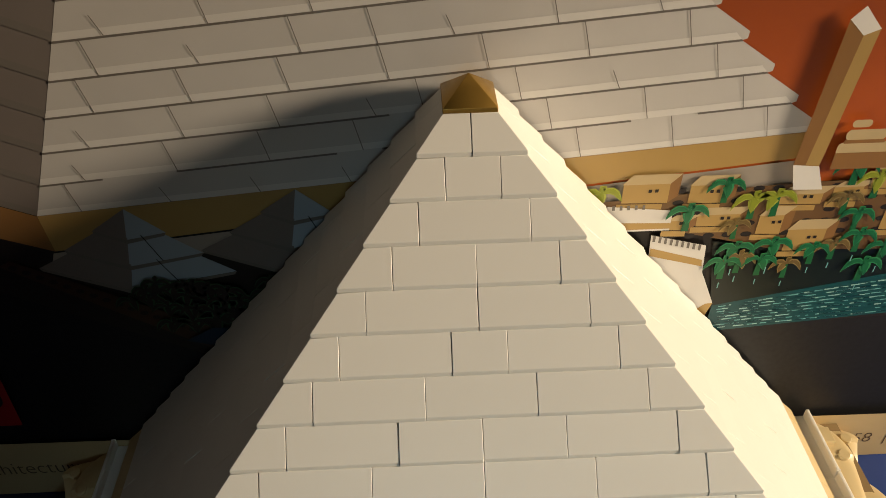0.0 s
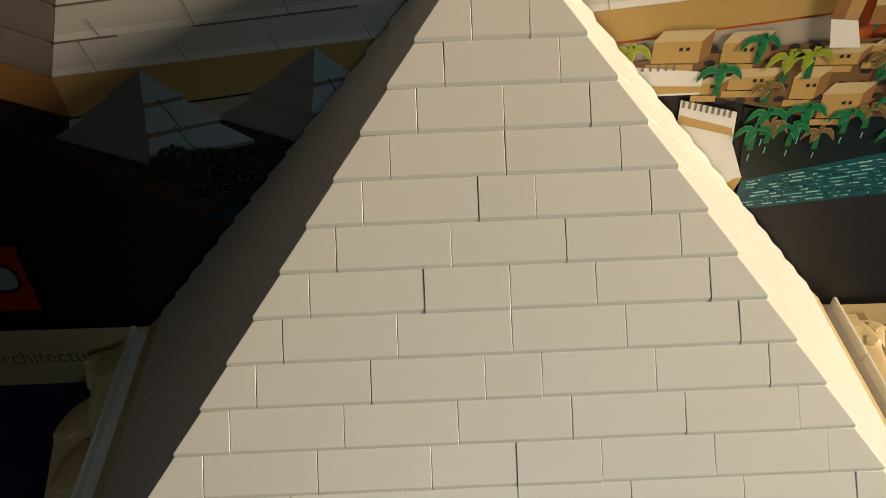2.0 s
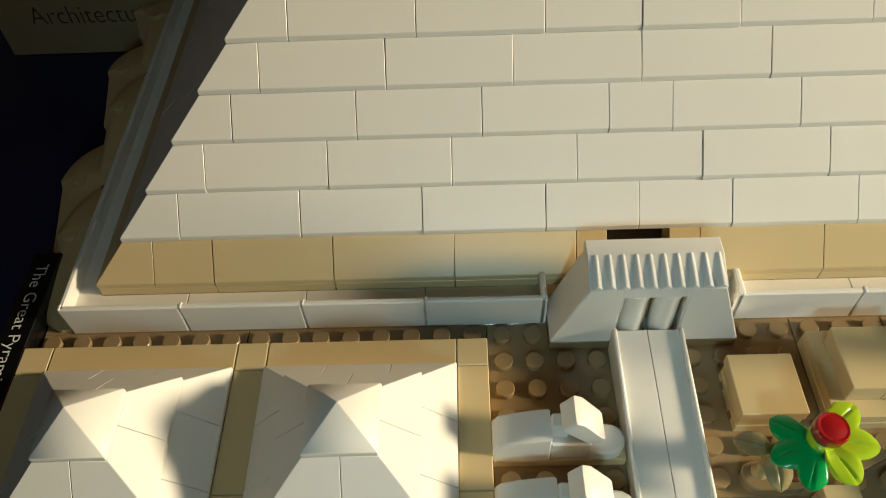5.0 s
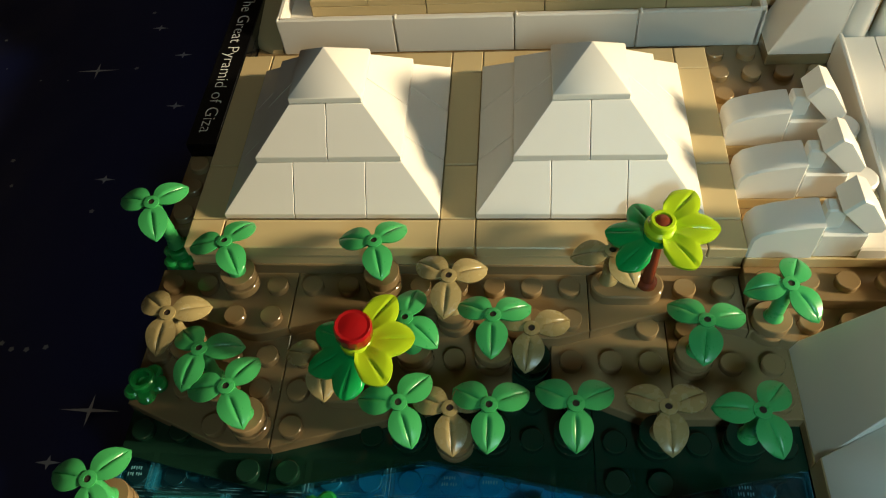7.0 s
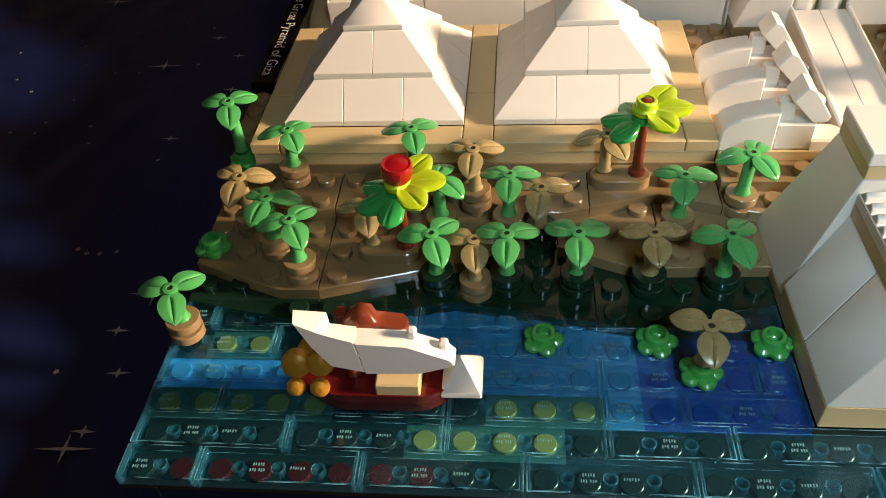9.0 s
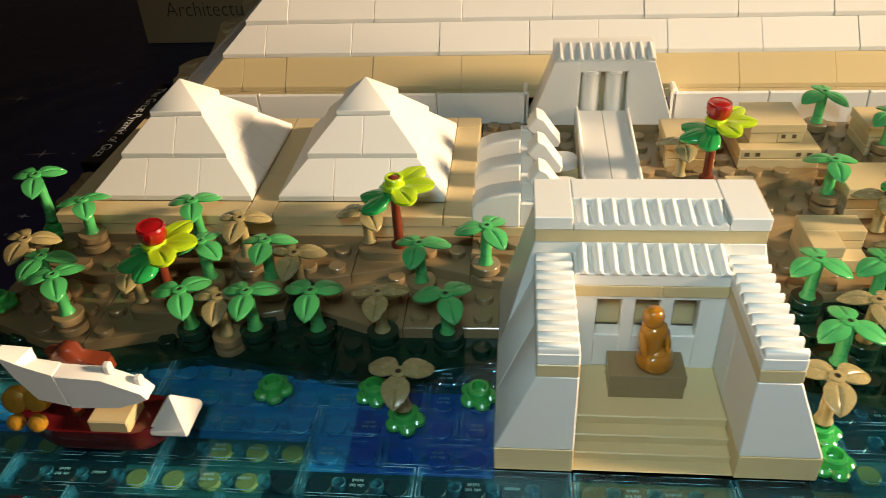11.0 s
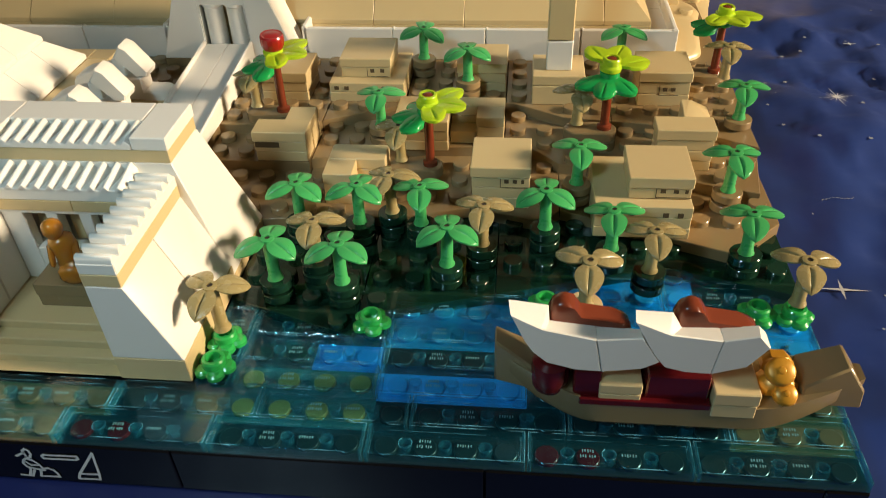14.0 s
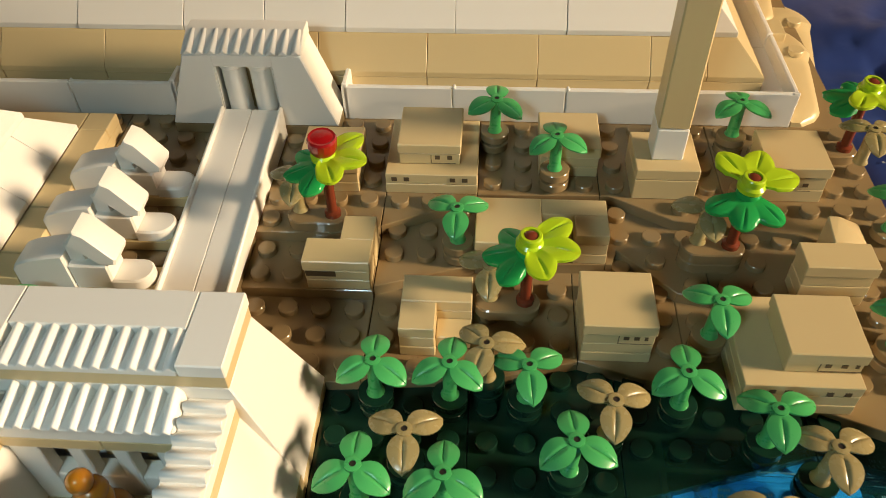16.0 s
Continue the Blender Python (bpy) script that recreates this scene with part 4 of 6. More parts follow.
statue.hull([(-0.28, -0.46, 0.1), (0.36, -0.46, 0.1), (-0.26, -0.44, 0.52), (0.34, -0.44, 0.52), (-0.28, 0.1, 0.1), (0.36, 0.1, 0.1), (-0.26, 0.1, 0.6), (0.34, 0.1, 0.6)], 0.1)
st = tagged(new("statue", mesh("statue", statue, AMBER, 60)), "small clear amber statue seated on the pedestal", "statue")
st.matrix_world = pose(0.1 * S, -34.65 * S, (-0.8 + DECK) * S, 0, 0, 15)
st.scale = (1.08, 1.05, 1.08)

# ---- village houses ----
# brown blocks paint the shade of window openings; also used for fine joints
SHADE = plastic("recess_shade_brown", (0.10, 0.065, 0.03), 0.5, 0.1)
def layers(x0, x1, y0, y1, z0, z1, ob, name):
    """A block of stacked plates, with their fine seams."""
    count = max(1, round((z1 - z0) / 0.4))
    for k in range(count):
        e = 0.008 if k % 2 else 0.0
        part(name, Shape().box(x0 + e, x1 - e, y0 + e, y1 - e, z0 + (z1 - z0) * k / count, z0 + (z1 - z0) * (k + 1) / count - 0.012, 0.022), TAN, ob)


def house(x0, x1, y0, y1, z0, z1, roof=0.4, lip=0.04, openings=(), label="small tan house with a flat tiled roof"):
    """openings: (x, z, width, height) on the front wall, from the left foot."""
    ob = thing("house", (x0 + x1) / 2, (y0 + y1) / 2, z0, label, "house", "village houses")
    w, d, h = (x1 - x0) / 2, (y1 - y0) / 2, z1 - z0
    layers(-w + lip, w - lip, -d + lip, d - lip, 0, h - roof, ob, "wall")
    part("roof", Shape().box(-w, w, -d, d, h - roof, h, 0.03), TAN, ob)
    for ox, oz, ow, oh in openings:
        part("window", Shape().box(-w + ox, -w + ox + ow, -d + lip - 0.006, -d + lip + 0.1, oz, oz + oh, 0.004), SHADE, ob, "small brown block painting the shade of a window opening")
    if len(openings) > 1:
        x0, x1, z = openings[0][0] - 0.14, openings[-1][0] + openings[-1][2] + 0.12, openings[0][1]
        part("window_joint", Shape().box(-w + x0, -w + x1, -d + lip - 0.004, -d + lip + 0.05, z - 0.17, z - 0.145, 0.002), SHADE, ob)
        part("window_joint", Shape().box(-w + x0, -w + x0 + 0.025, -d + lip - 0.004, -d + lip + 0.05, z - 0.145, z + 0.18, 0.002), SHADE, ob)
    return ob


def block(x0, x1, y0, y1, z0, z1, ob, openings=(), name="wing"):
    """A further block of a house, given in absolute studs."""
    ox, oy, oz = (ob.matrix_world.translation / S)[:]
    oz -= DECK
    layers(x0 - ox, x1 - ox, y0 - oy, y1 - oy, z0 - oz, z1 - oz, ob, name)
    for wx, wz, ww, wh in openings:
        part("window", Shape().box(x0 - ox + wx, x0 - ox + wx + ww, y0 - oy - 0.006, y0 - oy + 0.1, z0 - oz + wz, z0 - oz + wz + wh, 0.004), SHADE, ob, "small brown block painting the shade of a window opening")


house(11, 13, -29, -27, -2.0, -0.4, openings=[(1.12, 0.98, 0.15, 0.15), (1.4, 0.98, 0.15, 0.15), (1.68, 0.98, 0.1, 0.15)])
h3 = house(16, 18, -30.0, -28, -2.0, 0.0, openings=[(1.0, 1.42, 0.16, 0.14), (1.4, 1.42, 0.16, 0.14), (1.75, 1.42, 0.1, 0.14)], label="tall tan house stepped over a wider lower storey")
block(15, 18, -30.4, -27.4, -2.0, -0.8, h3, [(0.25, 0.85, 0.18, 0.16), (0.65, 0.85, 0.18, 0.16), (1.05, 0.85, 0.18, 0.16), (2.1, 0.8, 0.18, 0.18), (2.55, 0.8, 0.18, 0.18)], "lower_storey")
h1 = house(3, 5, -27, -26, -2.0, -0.4, openings=[(0.06, 0.95, 0.9, 0.22)], label="L-shaped tan house, brown strip standing for a shaded loggia")
block(4, 5, -26.02, -25, -1.6, -0.4, h1)
hl = house(6, 8, -28, -27, -2.0, -0.8, lip=0.0, label="L-shaped tan house round a small court")
block(6, 7, -29, -28.01, -2.0, -0.8, hl)
block(7.01, 7.98, -28.7, -28.01, -2.0, -1.5, hl, name="low_wall")
h4 = house(5.4, 7.45, -22.5, -20.4, -0.4, 0.4, roof=0.36, openings=[(1.2, 0.2, 0.16, 0.16), (1.6, 0.2, 0.16, 0.16)], label="two-storey tan house with small square windows")
block(5, 8, -23, -20, -1.2, -0.4, h4, [(0.2, 0.5, 0.18, 0.16), (0.6, 0.5, 0.18, 0.16), (2.1, 0.5, 0.18, 0.16), (2.5, 0.5, 0.18, 0.16)], "lower_storey")
house(10, 12, -22, -20, -1.2, 0.0)
h6 = house(8, 10, -26, -24, -1.6, -0.4, lip=0.02, label="low tan house with a court cut into its roof")
block(10.01, 12, -24.7, -24, -1.6, -0.4, h6)
block(11, 12, -25.6, -24.71, -1.6, -0.4, h6)
block(10.01, 10.99, -25.4, -24.71, -1.6, -1.1, h6, name="court")
house(17, 19, -23, -21, -1.2, 0.2, openings=[(0.95, 0.62, 0.17, 0.15), (1.25, 0.62, 0.17, 0.15)])
h8 = house(17.2, 19.2, -27, -26, -2.0, 0.0, label="tan house with a sloping back roof")
ox, oy, oz = 18.2, -26.5, -2.0
part("back_roof", Shape().hull([(0, 0.5, 0.4), (0.95, 0.5, 0.4), (0, 1.4, 0.4), (0.95, 1.4, 0.4), (0, 1.4, 2.2), (0.3, 1.4, 2.2), (0.95, 1.4, 1.9), (0.95, 0.5, 1.9), (0, 0.5, 2.0)], 0.03), TAN, h8)
house(2.2, 4.15, -23.05, -21.05, -1.2, 0.0, label="small tan house beside the gate")

# ---- obelisk ----
OB = thing("obelisk", 14, -22, -1.2, "tall tan obelisk on a white block and a stepped tan base", "obelisk")
part("base", Shape().box(-1, 1, -1, 1, 0, 0.79, 0.03), TAN, OB)
part("base_tile", Shape().box(-1, 1, -1, 1, 0.8, 1.2, 0.03), TAN, OB)
part("block", Shape().box(-0.49, 0.49, -0.49, 0.49, 1.2, 2.38, 0.04), WHITE, OB, "white block")
part("shaft", Shape().box(-0.49, 0.49, -0.49, 0.49, 2.4, 11.5, 0.05), TAN, OB)
part("tip", Shape().hull([(-0.5, -0.5, 11.5), (0.5, -0.5, 11.5), (-0.5, 0.5, 11.5), (0.5, 0.5, 11.5), (-0.5, -0.5, 11.7), (0.5, -0.5, 11.7), (-0.5, 0.5, 11.7), (0.5, 0.5, 11.7), (0, 0, 12.3)], 0.03), WHITE, OB, "white pointed tip")

# ---- palms ----
def blade_shape(length, wide, start, arch, droop, cup, tip, thick, peak=0.95, round_=0.6):
    """One leaf along +x: broad oval with a blunt point, arched, with a groove along its middle; wide is its half width."""
    n, us = 10, (-1, -0.72, -0.35, -0.11, 0, 0.11, 0.35, 0.72, 1)
    k, top, sh = len(us) - 1, [], Shape()
    for i in range(n + 1):
        t = i / n
        w = max(wide * (math.sin(math.pi * t ** peak) ** round_ if 0 < t < 1 else 0) * (1 - tip * t), 0.09 * (1 - t) ** 2 + 0.008)
        for u in us:
            z = arch * math.sin(t * math.pi * 0.6) - droop * t * t + cup * u * u * math.sin(math.pi * t)
            if u == 0 and 0.28 < t < 0.93:
                z -= 0.055
            top.append((start + length * t, u * w, z))
    m = len(top)
    verts = top + [(p, q * 0.95, r - thick) for p, q, r in top]
    faces = []
    for i in range(n):
        for j in range(k):
            a = i * (k + 1) + j
            faces.append([a, a + k + 1, a + k + 2, a + 1])
            faces.append([m + a + 1, m + a + k + 2, m + a + k + 1, m + a])
    ring = [j for j in range(k + 1)] + [i * (k + 1) + k for i in range(1, n + 1)] + [n * (k + 1) + j for j in range(k - 1, -1, -1)] + [i * (k + 1) for i in range(n - 1, 0, -1)]
    for a, b in zip(ring, ring[1:] + ring[:1]):
        faces.append([a, b, m + b, m + a])
    return sh.add(verts, faces)


def leaf():
    return blade_shape(0.95, 0.40, 0.08, 0.10, 0.36, -0.05, 0.10, 0.06)


PALMS = {}
for key, mat, word in (("green", GREEN, "bright green"), ("olive", OLIVE, "olive tan")):
    blade = mesh("leaf", leaf(), mat, 60)
    hub = mesh("hub", Shape().lathe([(0.15, -0.12), (0.2, -0.02), (0.2, 0.05), (0.12, 0.07), (0.085, 0.07), (0.085, -0.04)], n=16), mat, 40)
    stem = mesh("stem", Shape().lathe([(0.25, 0), (0.22, 0.08), (0.19, 0.2), (0.18, 1.2), (0.185, 1.48)], n=14), mat, 50)
    # dark plug painting the shade in the hub's hole
    pit = mesh("socket", Shape().lathe([(0.08, -0.03), (0.08, 0.045)], n=12), DARK)
    PALMS[key] = (blade, hub, stem, pit, word)


ROUND = {m.name: mesh("round_plate", Shape().lathe([(0.3, 0.0), (0.3, 0.09), (0.46, 0.1), (0.485, 0.125), (0.485, 0.36), (0.465, 0.385), (0.3, 0.39)], n=20), m) for m in (BANK, NOUGAT, TAN)}


def palm(kind, x, y, z, turn, ring=True, tall=2.2, lean=0.0, base=NOUGAT):
    """A three-leaved palm on one stud; tall is the height of its hub."""
    blade, hub, stem, pit, word = PALMS[kind]
    ob = thing("palm", x, y, z, f"{word} three-leaved plastic palm on a stud", "palm", f"{word} palms")
    foot = 0.2
    if ring:
        for k in (0, 1):
            piece("round_plate", ROUND[base.name], ob, 0, 0, 0.4 * k)
        foot = 0.8
        tall -= 0.12 if z > -1.7 else 0
    s = piece("stem", stem, ob, 0, 0, foot)
    s.scale = (1, 1, (tall - foot - 0.05) / 1.48)
    tip = pose(0, 0, tall * S, lean, lean * 0.6, 0)
    for name, me in (("hub", hub), ("socket", pit)):
        piece(name, me, ob, 0, 0, 0).matrix_basis = tip
    for k in range(3):
        b = piece("leaf", blade, ob, 0, 0, 0)
        b.matrix_basis = tip @ pose(0, 0, 0, 0, 0, turn + 120 * k)
    ob.rotation_euler.rotate(Euler((radians(random.uniform(-2, 2)), radians(random.uniform(-2, 2)), 0)))
    return ob


random.seed(11)
# the turn is the heading of one leaf: 270 points to the river
for x, y, z, turn in [(5.5, -30.5, -2.4, 90), (7.5, -30.5, -2.4, 85), (9.5, -30.5, -2.4, 275), (5.5, -33.5, -2.4, 90), (7.5, -33.5, -2.4, 92), (10.5, -32.5, -2.4, 95), (13.5, -30.5, -2.4, 88),
                      (15.5, -31.5, -2.4, 265), (19.5, -31.5, -2.4, 262), (14.5, -28.5, -2.0, 270), (19.4, -28.7, -2.0, 275), (7.5, -25.5, -1.6, 268), (8.5, -20.5, -1.2, 88), (10.5, -22.5, -1.2, 95),
                      (16.5, -20.5, -1.2, 92), (20.5, -24.5, -1.6, 262),
                      (-13.5, -32.5, -2.4, 290), (-11.5, -32.5, -2.4, 268), (-9.5, -32.5, -2.4, 270), (-5.5, -32.5, -2.4, 290), (-18.5, -31.5, -2.0, 255), (-17.5, -32.5, -2.0, 300), (-11.5, -30.5, -2.0, 268),
                      (-6.5, -30.5, -2.0, 260), (-13.5, -30.5, -2.0, 320), (-14.5, -28.5, -1.6, 285), (-18.5, -28.5, -1.6, 300), (-4.5, -29.5, -2.0, 305)]:
    palm("green", x, y, z, turn, True, 2.2, random.uniform(-4, 4), BANK if z == -2.4 else NOUGAT)
for x, y, z, turn in [(6.5, -32.5, -2.4, 272), (11.5, -31.5, -2.4, 266), (16.5, -32.5, -2.4, 268), (8.5, -29.9, -2.4, 250), (-7.5, -32.5, -2.4, 270), (-12.4, -32.6, -2.6, 275), (-19.5, -30.5, -2.0, 262), (-12.5, -29.5, -1.8, 265), (-10.5, -30.5, -2.4, 262)]:
    palm("olive", x, y, z, turn, True, 2.2, random.uniform(-4, 4), BANK if z == -2.4 else NOUGAT)
for x, y, z, turn in [(2.5, -24.5, -0.85, 270), (8.5, -27.5, -1.25, 268), (14.6, -25.4, -0.85, 275), (20.5, -21.5, -0.85, 265), (-15.5, -31.5, -1.65, 280), (-8.5, -28.5, -1.25, 300)]:
    palm("olive", x, y, z, turn, False, 1.5)


def pad(x, y, z=-2.4, tier=1, kind="water lily"):
    """A ring-shaped flower stud."""
    ob = thing("water_lily", x, y, z, "clear green ring-shaped flower stud on the water", "plant", "green flower studs")
    for k in range(tier):
        part("ring", Shape().lathe([(0.3, 0.0), (0.4, 0.06), (0.4, 0.16), (0.34, 0.22), (0.33, 0.42), (0.29, 0.47), (0.21, 0.47), (0.18, 0.36), (0.18, 0.2)], n=20), GREEN_GLASS, ob).location = (0, 0, 0.4 * k * S)
        for i in range(5):
            a = 2 * math.pi * i / 5 + 0.3 * k
            part("petal", Shape().lathe([(0.19, 0.02), (0.25, 0.06), (0.25, 0.17), (0.17, 0.24)], 0.33 * math.cos(a), 0.33 * math.sin(a), 12), GREEN_GLASS, ob).location = (0, 0, 0.4 * k * S)
    return ob


for x, y in [(8.5, -34.5), (4.5, -36.5), (13.5, -33.5), (19.5, -33.5), (-10.5, -34.5), (-7.5, -34.5), (-4.5, -34.5), (-15.5, -34.5)]:
    pad(x, y)
pad(-20.5, -31.5, -1.8)
for x, y, tall, turn, kind in [(4.5, -35.5, 2.15, 262, "olive"), (14.5, -34.5, 2.7, 266, "olive"), (20.5, -33.5, 2.1, 262, "olive"), (-6.5, -35.5, 1.9, 268, "olive")]:
    pad(x, y)
    palm(kind, x, y, -1.98, turn, x == 14.5, tall - 0.42, 3, TAN)
palm("green", -20.5, -34.5, -2.4, 290, True, 1.9, 6)
pad(-20.5, -27.5, -1.9, 2)
palm("green", -20.5, -27.5, -1.1, 285, False, 2.05, 5)

PLATE2 = Shape().prism([(-1.45 + 0.45 * math.cos(math.radians(a)) + 0.45 - 0.0, 0.45 * math.sin(math.radians(a))) for a in range(90, 271, 20)] + [(0 + 0.45 * math.cos(math.radians(a)), 0.45 * math.sin(math.radians(a))) for a in range(-90, 91, 20)], 0, 0.36, 0.04)
PLATE2_ME = mesh("double_plate", PLATE2, NOUGAT, 40)


def fan_shape(radius, arch, droop, cup, thick=0.1):
    """A moulded plate of three webbed leaves round the origin, the middle one along +x."""
    m, n, sh, top = 60, 9, Shape(), []
    for i in range(m + 1):
        a = -84 + 168 * i / m
        u = (a - max(-1, min(1, round(a / 54))) * 54) / 27
        edge = radius * (0.70 + 0.30 * (1 - min(1, abs(u)) ** 1.5)) * (1 - 0.25 * max(0, abs(a) - 76) / 8)
        for k in range(n + 1):
            t = 0.16 + 0.84 * k / n
            z = arch * math.sin(t * math.pi * 0.6) - droop * t * t + cup * u * u * t * t
            if abs(u) < 0.06 and 0.5 < t < 0.92:
                z -= 0.05
            if k == n:
                z -= 0.025
            top.append((edge * t * math.cos(math.radians(a)), edge * t * math.sin(math.radians(a)), z))
    c = len(top)
    faces = []
    for i in range(m):
        for k in range(n):
            a = i * (n + 1) + k
            faces += [[a, a + 1, a + n + 2, a + n + 1], [c + a, c + a + n + 1, c + a + n + 2, c + a + 1]]
    ring = [k for k in range(n + 1)] + [i * (n + 1) + n for i in range(1, m + 1)] + [m * (n + 1) + k for k in range(n - 1, -1, -1)] + [i * (n + 1) for i in range(m - 1, 0, -1)]
    faces += [[a, b, c + b, c + a] for a, b in zip(ring, ring[1:] + ring[:1])]
    return sh.add(top + [(p * 0.985, q * 0.985, r - thick) for p, q, r in top], faces)


CROWN_ME = mesh("crown", fan_shape(1.28, 0.06, 0.22, 0.03), LEAF_DARK, 55)
PETAL_ME = mesh("blossom", fan_shape(1.38, 0.18, 0.04, 0.02), LIME, 55)


def flower_palm(x, y, z, dark, lime, fruit, stack=1):
    """A palm with a reddish trunk, a dark plate of three leaves and a lime one over it; dark and lime are the headings of their middle leaves."""
    word = "clear red fruit" if fruit else "brown bud"
    ob = thing("flower_palm", x, y, z, f"plastic palm with reddish trunk, lime blossom and {word}", "palm", "flowering palms")
    for k in range(stack):
        piece("double_plate", PLATE2_ME, ob, 0, 0, -0.4 * k)
    h = 2.34
    part("trunk", Shape().lathe([(0.26, 0.3), (0.26, 0.5), (0.165, 0.56), (0.16, h)], n=14), RUST, ob, "reddish brown trunk")
    part("crown_hub", Shape().lathe([(0.2, -0.1), (0.34, -0.02), (0.36, 0.1), (0.34, 0.22), (0.26, 0.24)], n=18), LEAF_DARK, ob).location = (0, 0, h * S)
    part("crown", CROWN_ME, LEAF_DARK, ob, "three webbed dark green leaves").matrix_basis = pose(0, 0, (h + 0.08) * S, 0, 3, dark)
    tilt = pose(0, 0, (h + 0.24) * S, 3, 3, 0)
    part("blossom_hub", Shape().lathe([(0.24, -0.02), (0.38, 0.06), (0.39, 0.2), (0.31, 0.28), (0.31, 0.46), (0.28, 0.5), (0.21, 0.5), (0.2, 0.38), (0.06, 0.38)], n=22), LIME, ob).matrix_basis = tilt
    part("blossom", PETAL_ME, LIME, ob, "three webbed lime petals").matrix_basis = tilt @ pose(0, 0, 0.1 * S, 0, -6, lime)
    if fruit:
        part("fruit", Shape().lathe([(0.26, 0.43), (0.36, 0.47), (0.42, 0.58), (0.445, 0.76), (0.44, 0.92), (0.40, 1.0), (0.33, 0.985), (0.22, 1.01), (0.1, 1.03), (0.03, 1.03)], n=15), RED_GLASS, ob, "faceted clear red fruit", 22).matrix_basis = tilt @ pose(0, 0, -0.14 * S)
    else:
        part("bud", Shape().lathe([(0.17, 0.38), (0.185, 0.46), (0.12, 0.5), (0.04, 0.51)], n=14), RUST, ob, "brown bud").matrix_basis = tilt
    return ob


for x, y, z, dark, lime, fruit in [(3.5, -24.5, -1.2, 195, 345, True), (9.5, -27.5, -1.6, 178, 342, False), (15.6, -25.4, -1.2, 255, 68, False), (20.3, -20.6, -1.2, 150, 292, False),
                                  (-14.55, -31.45, -2.0, 205, 0, True), (-7.5, -28.5, -1.6, 165, 355, False)]:
    flower_palm(x, y, z, dark, lime, fruit, 2 if x == 15.6 else 1)

# ---- boats ----
def hull_shape(x0, x1, rise0, rise1, deep, wide, n=28):
    """A boat hull along x, pointed and raised at both ends; rises are the heights of the two ends over the middle."""
    sh, rows = Shape(), []
    for i in range(n + 1):
        t = i / n
        x = x0 + (x1 - x0) * t
        e0, e1 = max(0.0, 1 - t / 0.28), max(0.0, 1 - (1 - t) / 0.28)
        top = deep + rise0 * e0 ** 1.3 + rise1 * e1 ** 1.3
        low = deep * 0.9 * (max(0, abs(2 * t - 1) - 0.35) / 0.65) ** 2 + (top - deep) * 0.55
        w = wide * (1 - 0.75 * max(e0, e1) ** 1.6)
        rows.append([(x, -w, top), (x, -w, low + (top - low) * 0.35), (x, -w * 0.7, low), (x, w * 0.7, low), (x, w, low + (top - low) * 0.35), (x, w, top)])
    for r in rows:
        sh.v += r
    for i in range(n):
        for j in range(6):
            a, b = i * 6 + j, i * 6 + (j + 1) % 6
            sh.f.append((a, b, b + 6, a + 6))
    sh.f += [tuple(range(6)), tuple(n * 6 + j for j in range(6))]
    return sh


def sail(front, back, y0, y1):
    """A curved slab between two outlines in x and z of as many corners, at y0 and y1."""
    n = len(front)
    sh = Shape()
    mid = (sum(p[0] for p in front) / n, sum(p[1] for p in front) / n)
    inner = [(px + (mid[0] - px) * 0.025, pz + (mid[1] - pz) * 0.04) for px, pz in front]
    sh.v += [(px, y0, pz) for px, pz in inner] + [(px, y0 + 0.03, pz) for px, pz in front] + [(px, y1, pz) for px, pz in back]
    for k in (0, n):
        sh.f += [(k + i, k + (i + 1) % n, k + n + (i + 1) % n, k + n + i) for i in range(n)]
    sh.f += [tuple(range(n)), tuple(2 * n + i for i in range(n))]
    return sh


BIG_BOAT = thing("boat", 16.5, -37.0, -2.4, "dark tan plastic boat with two white sails and cargo", "boat", "boats on the river")
part("hull", hull_shape(-4.3, 4.35, 0.85, 0.5, 1.12, 0.92), DARK_TAN, BIG_BOAT, "dark tan hull with raised ends")
part("prow", Shape().hull([(-4.35, -0.3, 1.0), (-4.35, 0.3, 1.0), (-4.35, -0.3, 2.35), (-4.35, 0.3, 2.35), (-3.3, -0.5, 0.9), (-3.3, 0.5, 0.9), (-3.3, -0.5, 1.6), (-3.3, 0.5, 1.6)], 0.05), DARK_TAN, BIG_BOAT)
part("deck_box", Shape().box(-2.3, 0.78, -0.935, 0.82, 0.98, 1.2, 0.03), DARK_RED, BIG_BOAT, "dark red deck")
part("deck_box", Shape().box(-2.45, -1.8, -0.8, 0.8, 0.95, 2.0, 0.04), DARK_RED, BIG_BOAT)
part("deck_box", Shape().box(-0.75, 0.7, -0.8, 0.8, 0.95, 1.95, 0.04), DARK_RED, BIG_BOAT)
part("barrel", Shape().lathe([(0.40, 1.1), (0.46, 1.25), (0.48, 1.5), (0.44, 1.9), (0.3, 2.0)], -3.0, -0.4, 18), DARK_RED, BIG_BOAT, "dark red barrel")
part("mast", Shape().lathe([(0.2, 1.0), (0.18, 3.3)], -2.7, 0, 12), DARK_RED, BIG_BOAT)
part("mast", Shape().lathe([(0.2, 1.0), (0.18, 3.3)], -0.1, 0, 12), DARK_RED, BIG_BOAT)
part("cargo", Shape().box(-1.84, -0.86, -0.89, 0.5, 1.0, 1.36, 0.03), TAN, BIG_BOAT, "tan cargo block")
part("cargo", Shape().box(-1.85, -0.85, -0.9, 0.5, 1.37, 1.68, 0.03), TAN, BIG_BOAT, "tan cargo block")
part("cabin", Shape().box(0.8, 1.82, -0.95, 0.86, 0.80, 1.24, 0.03), TAN, BIG_BOAT, "tan cabin block")
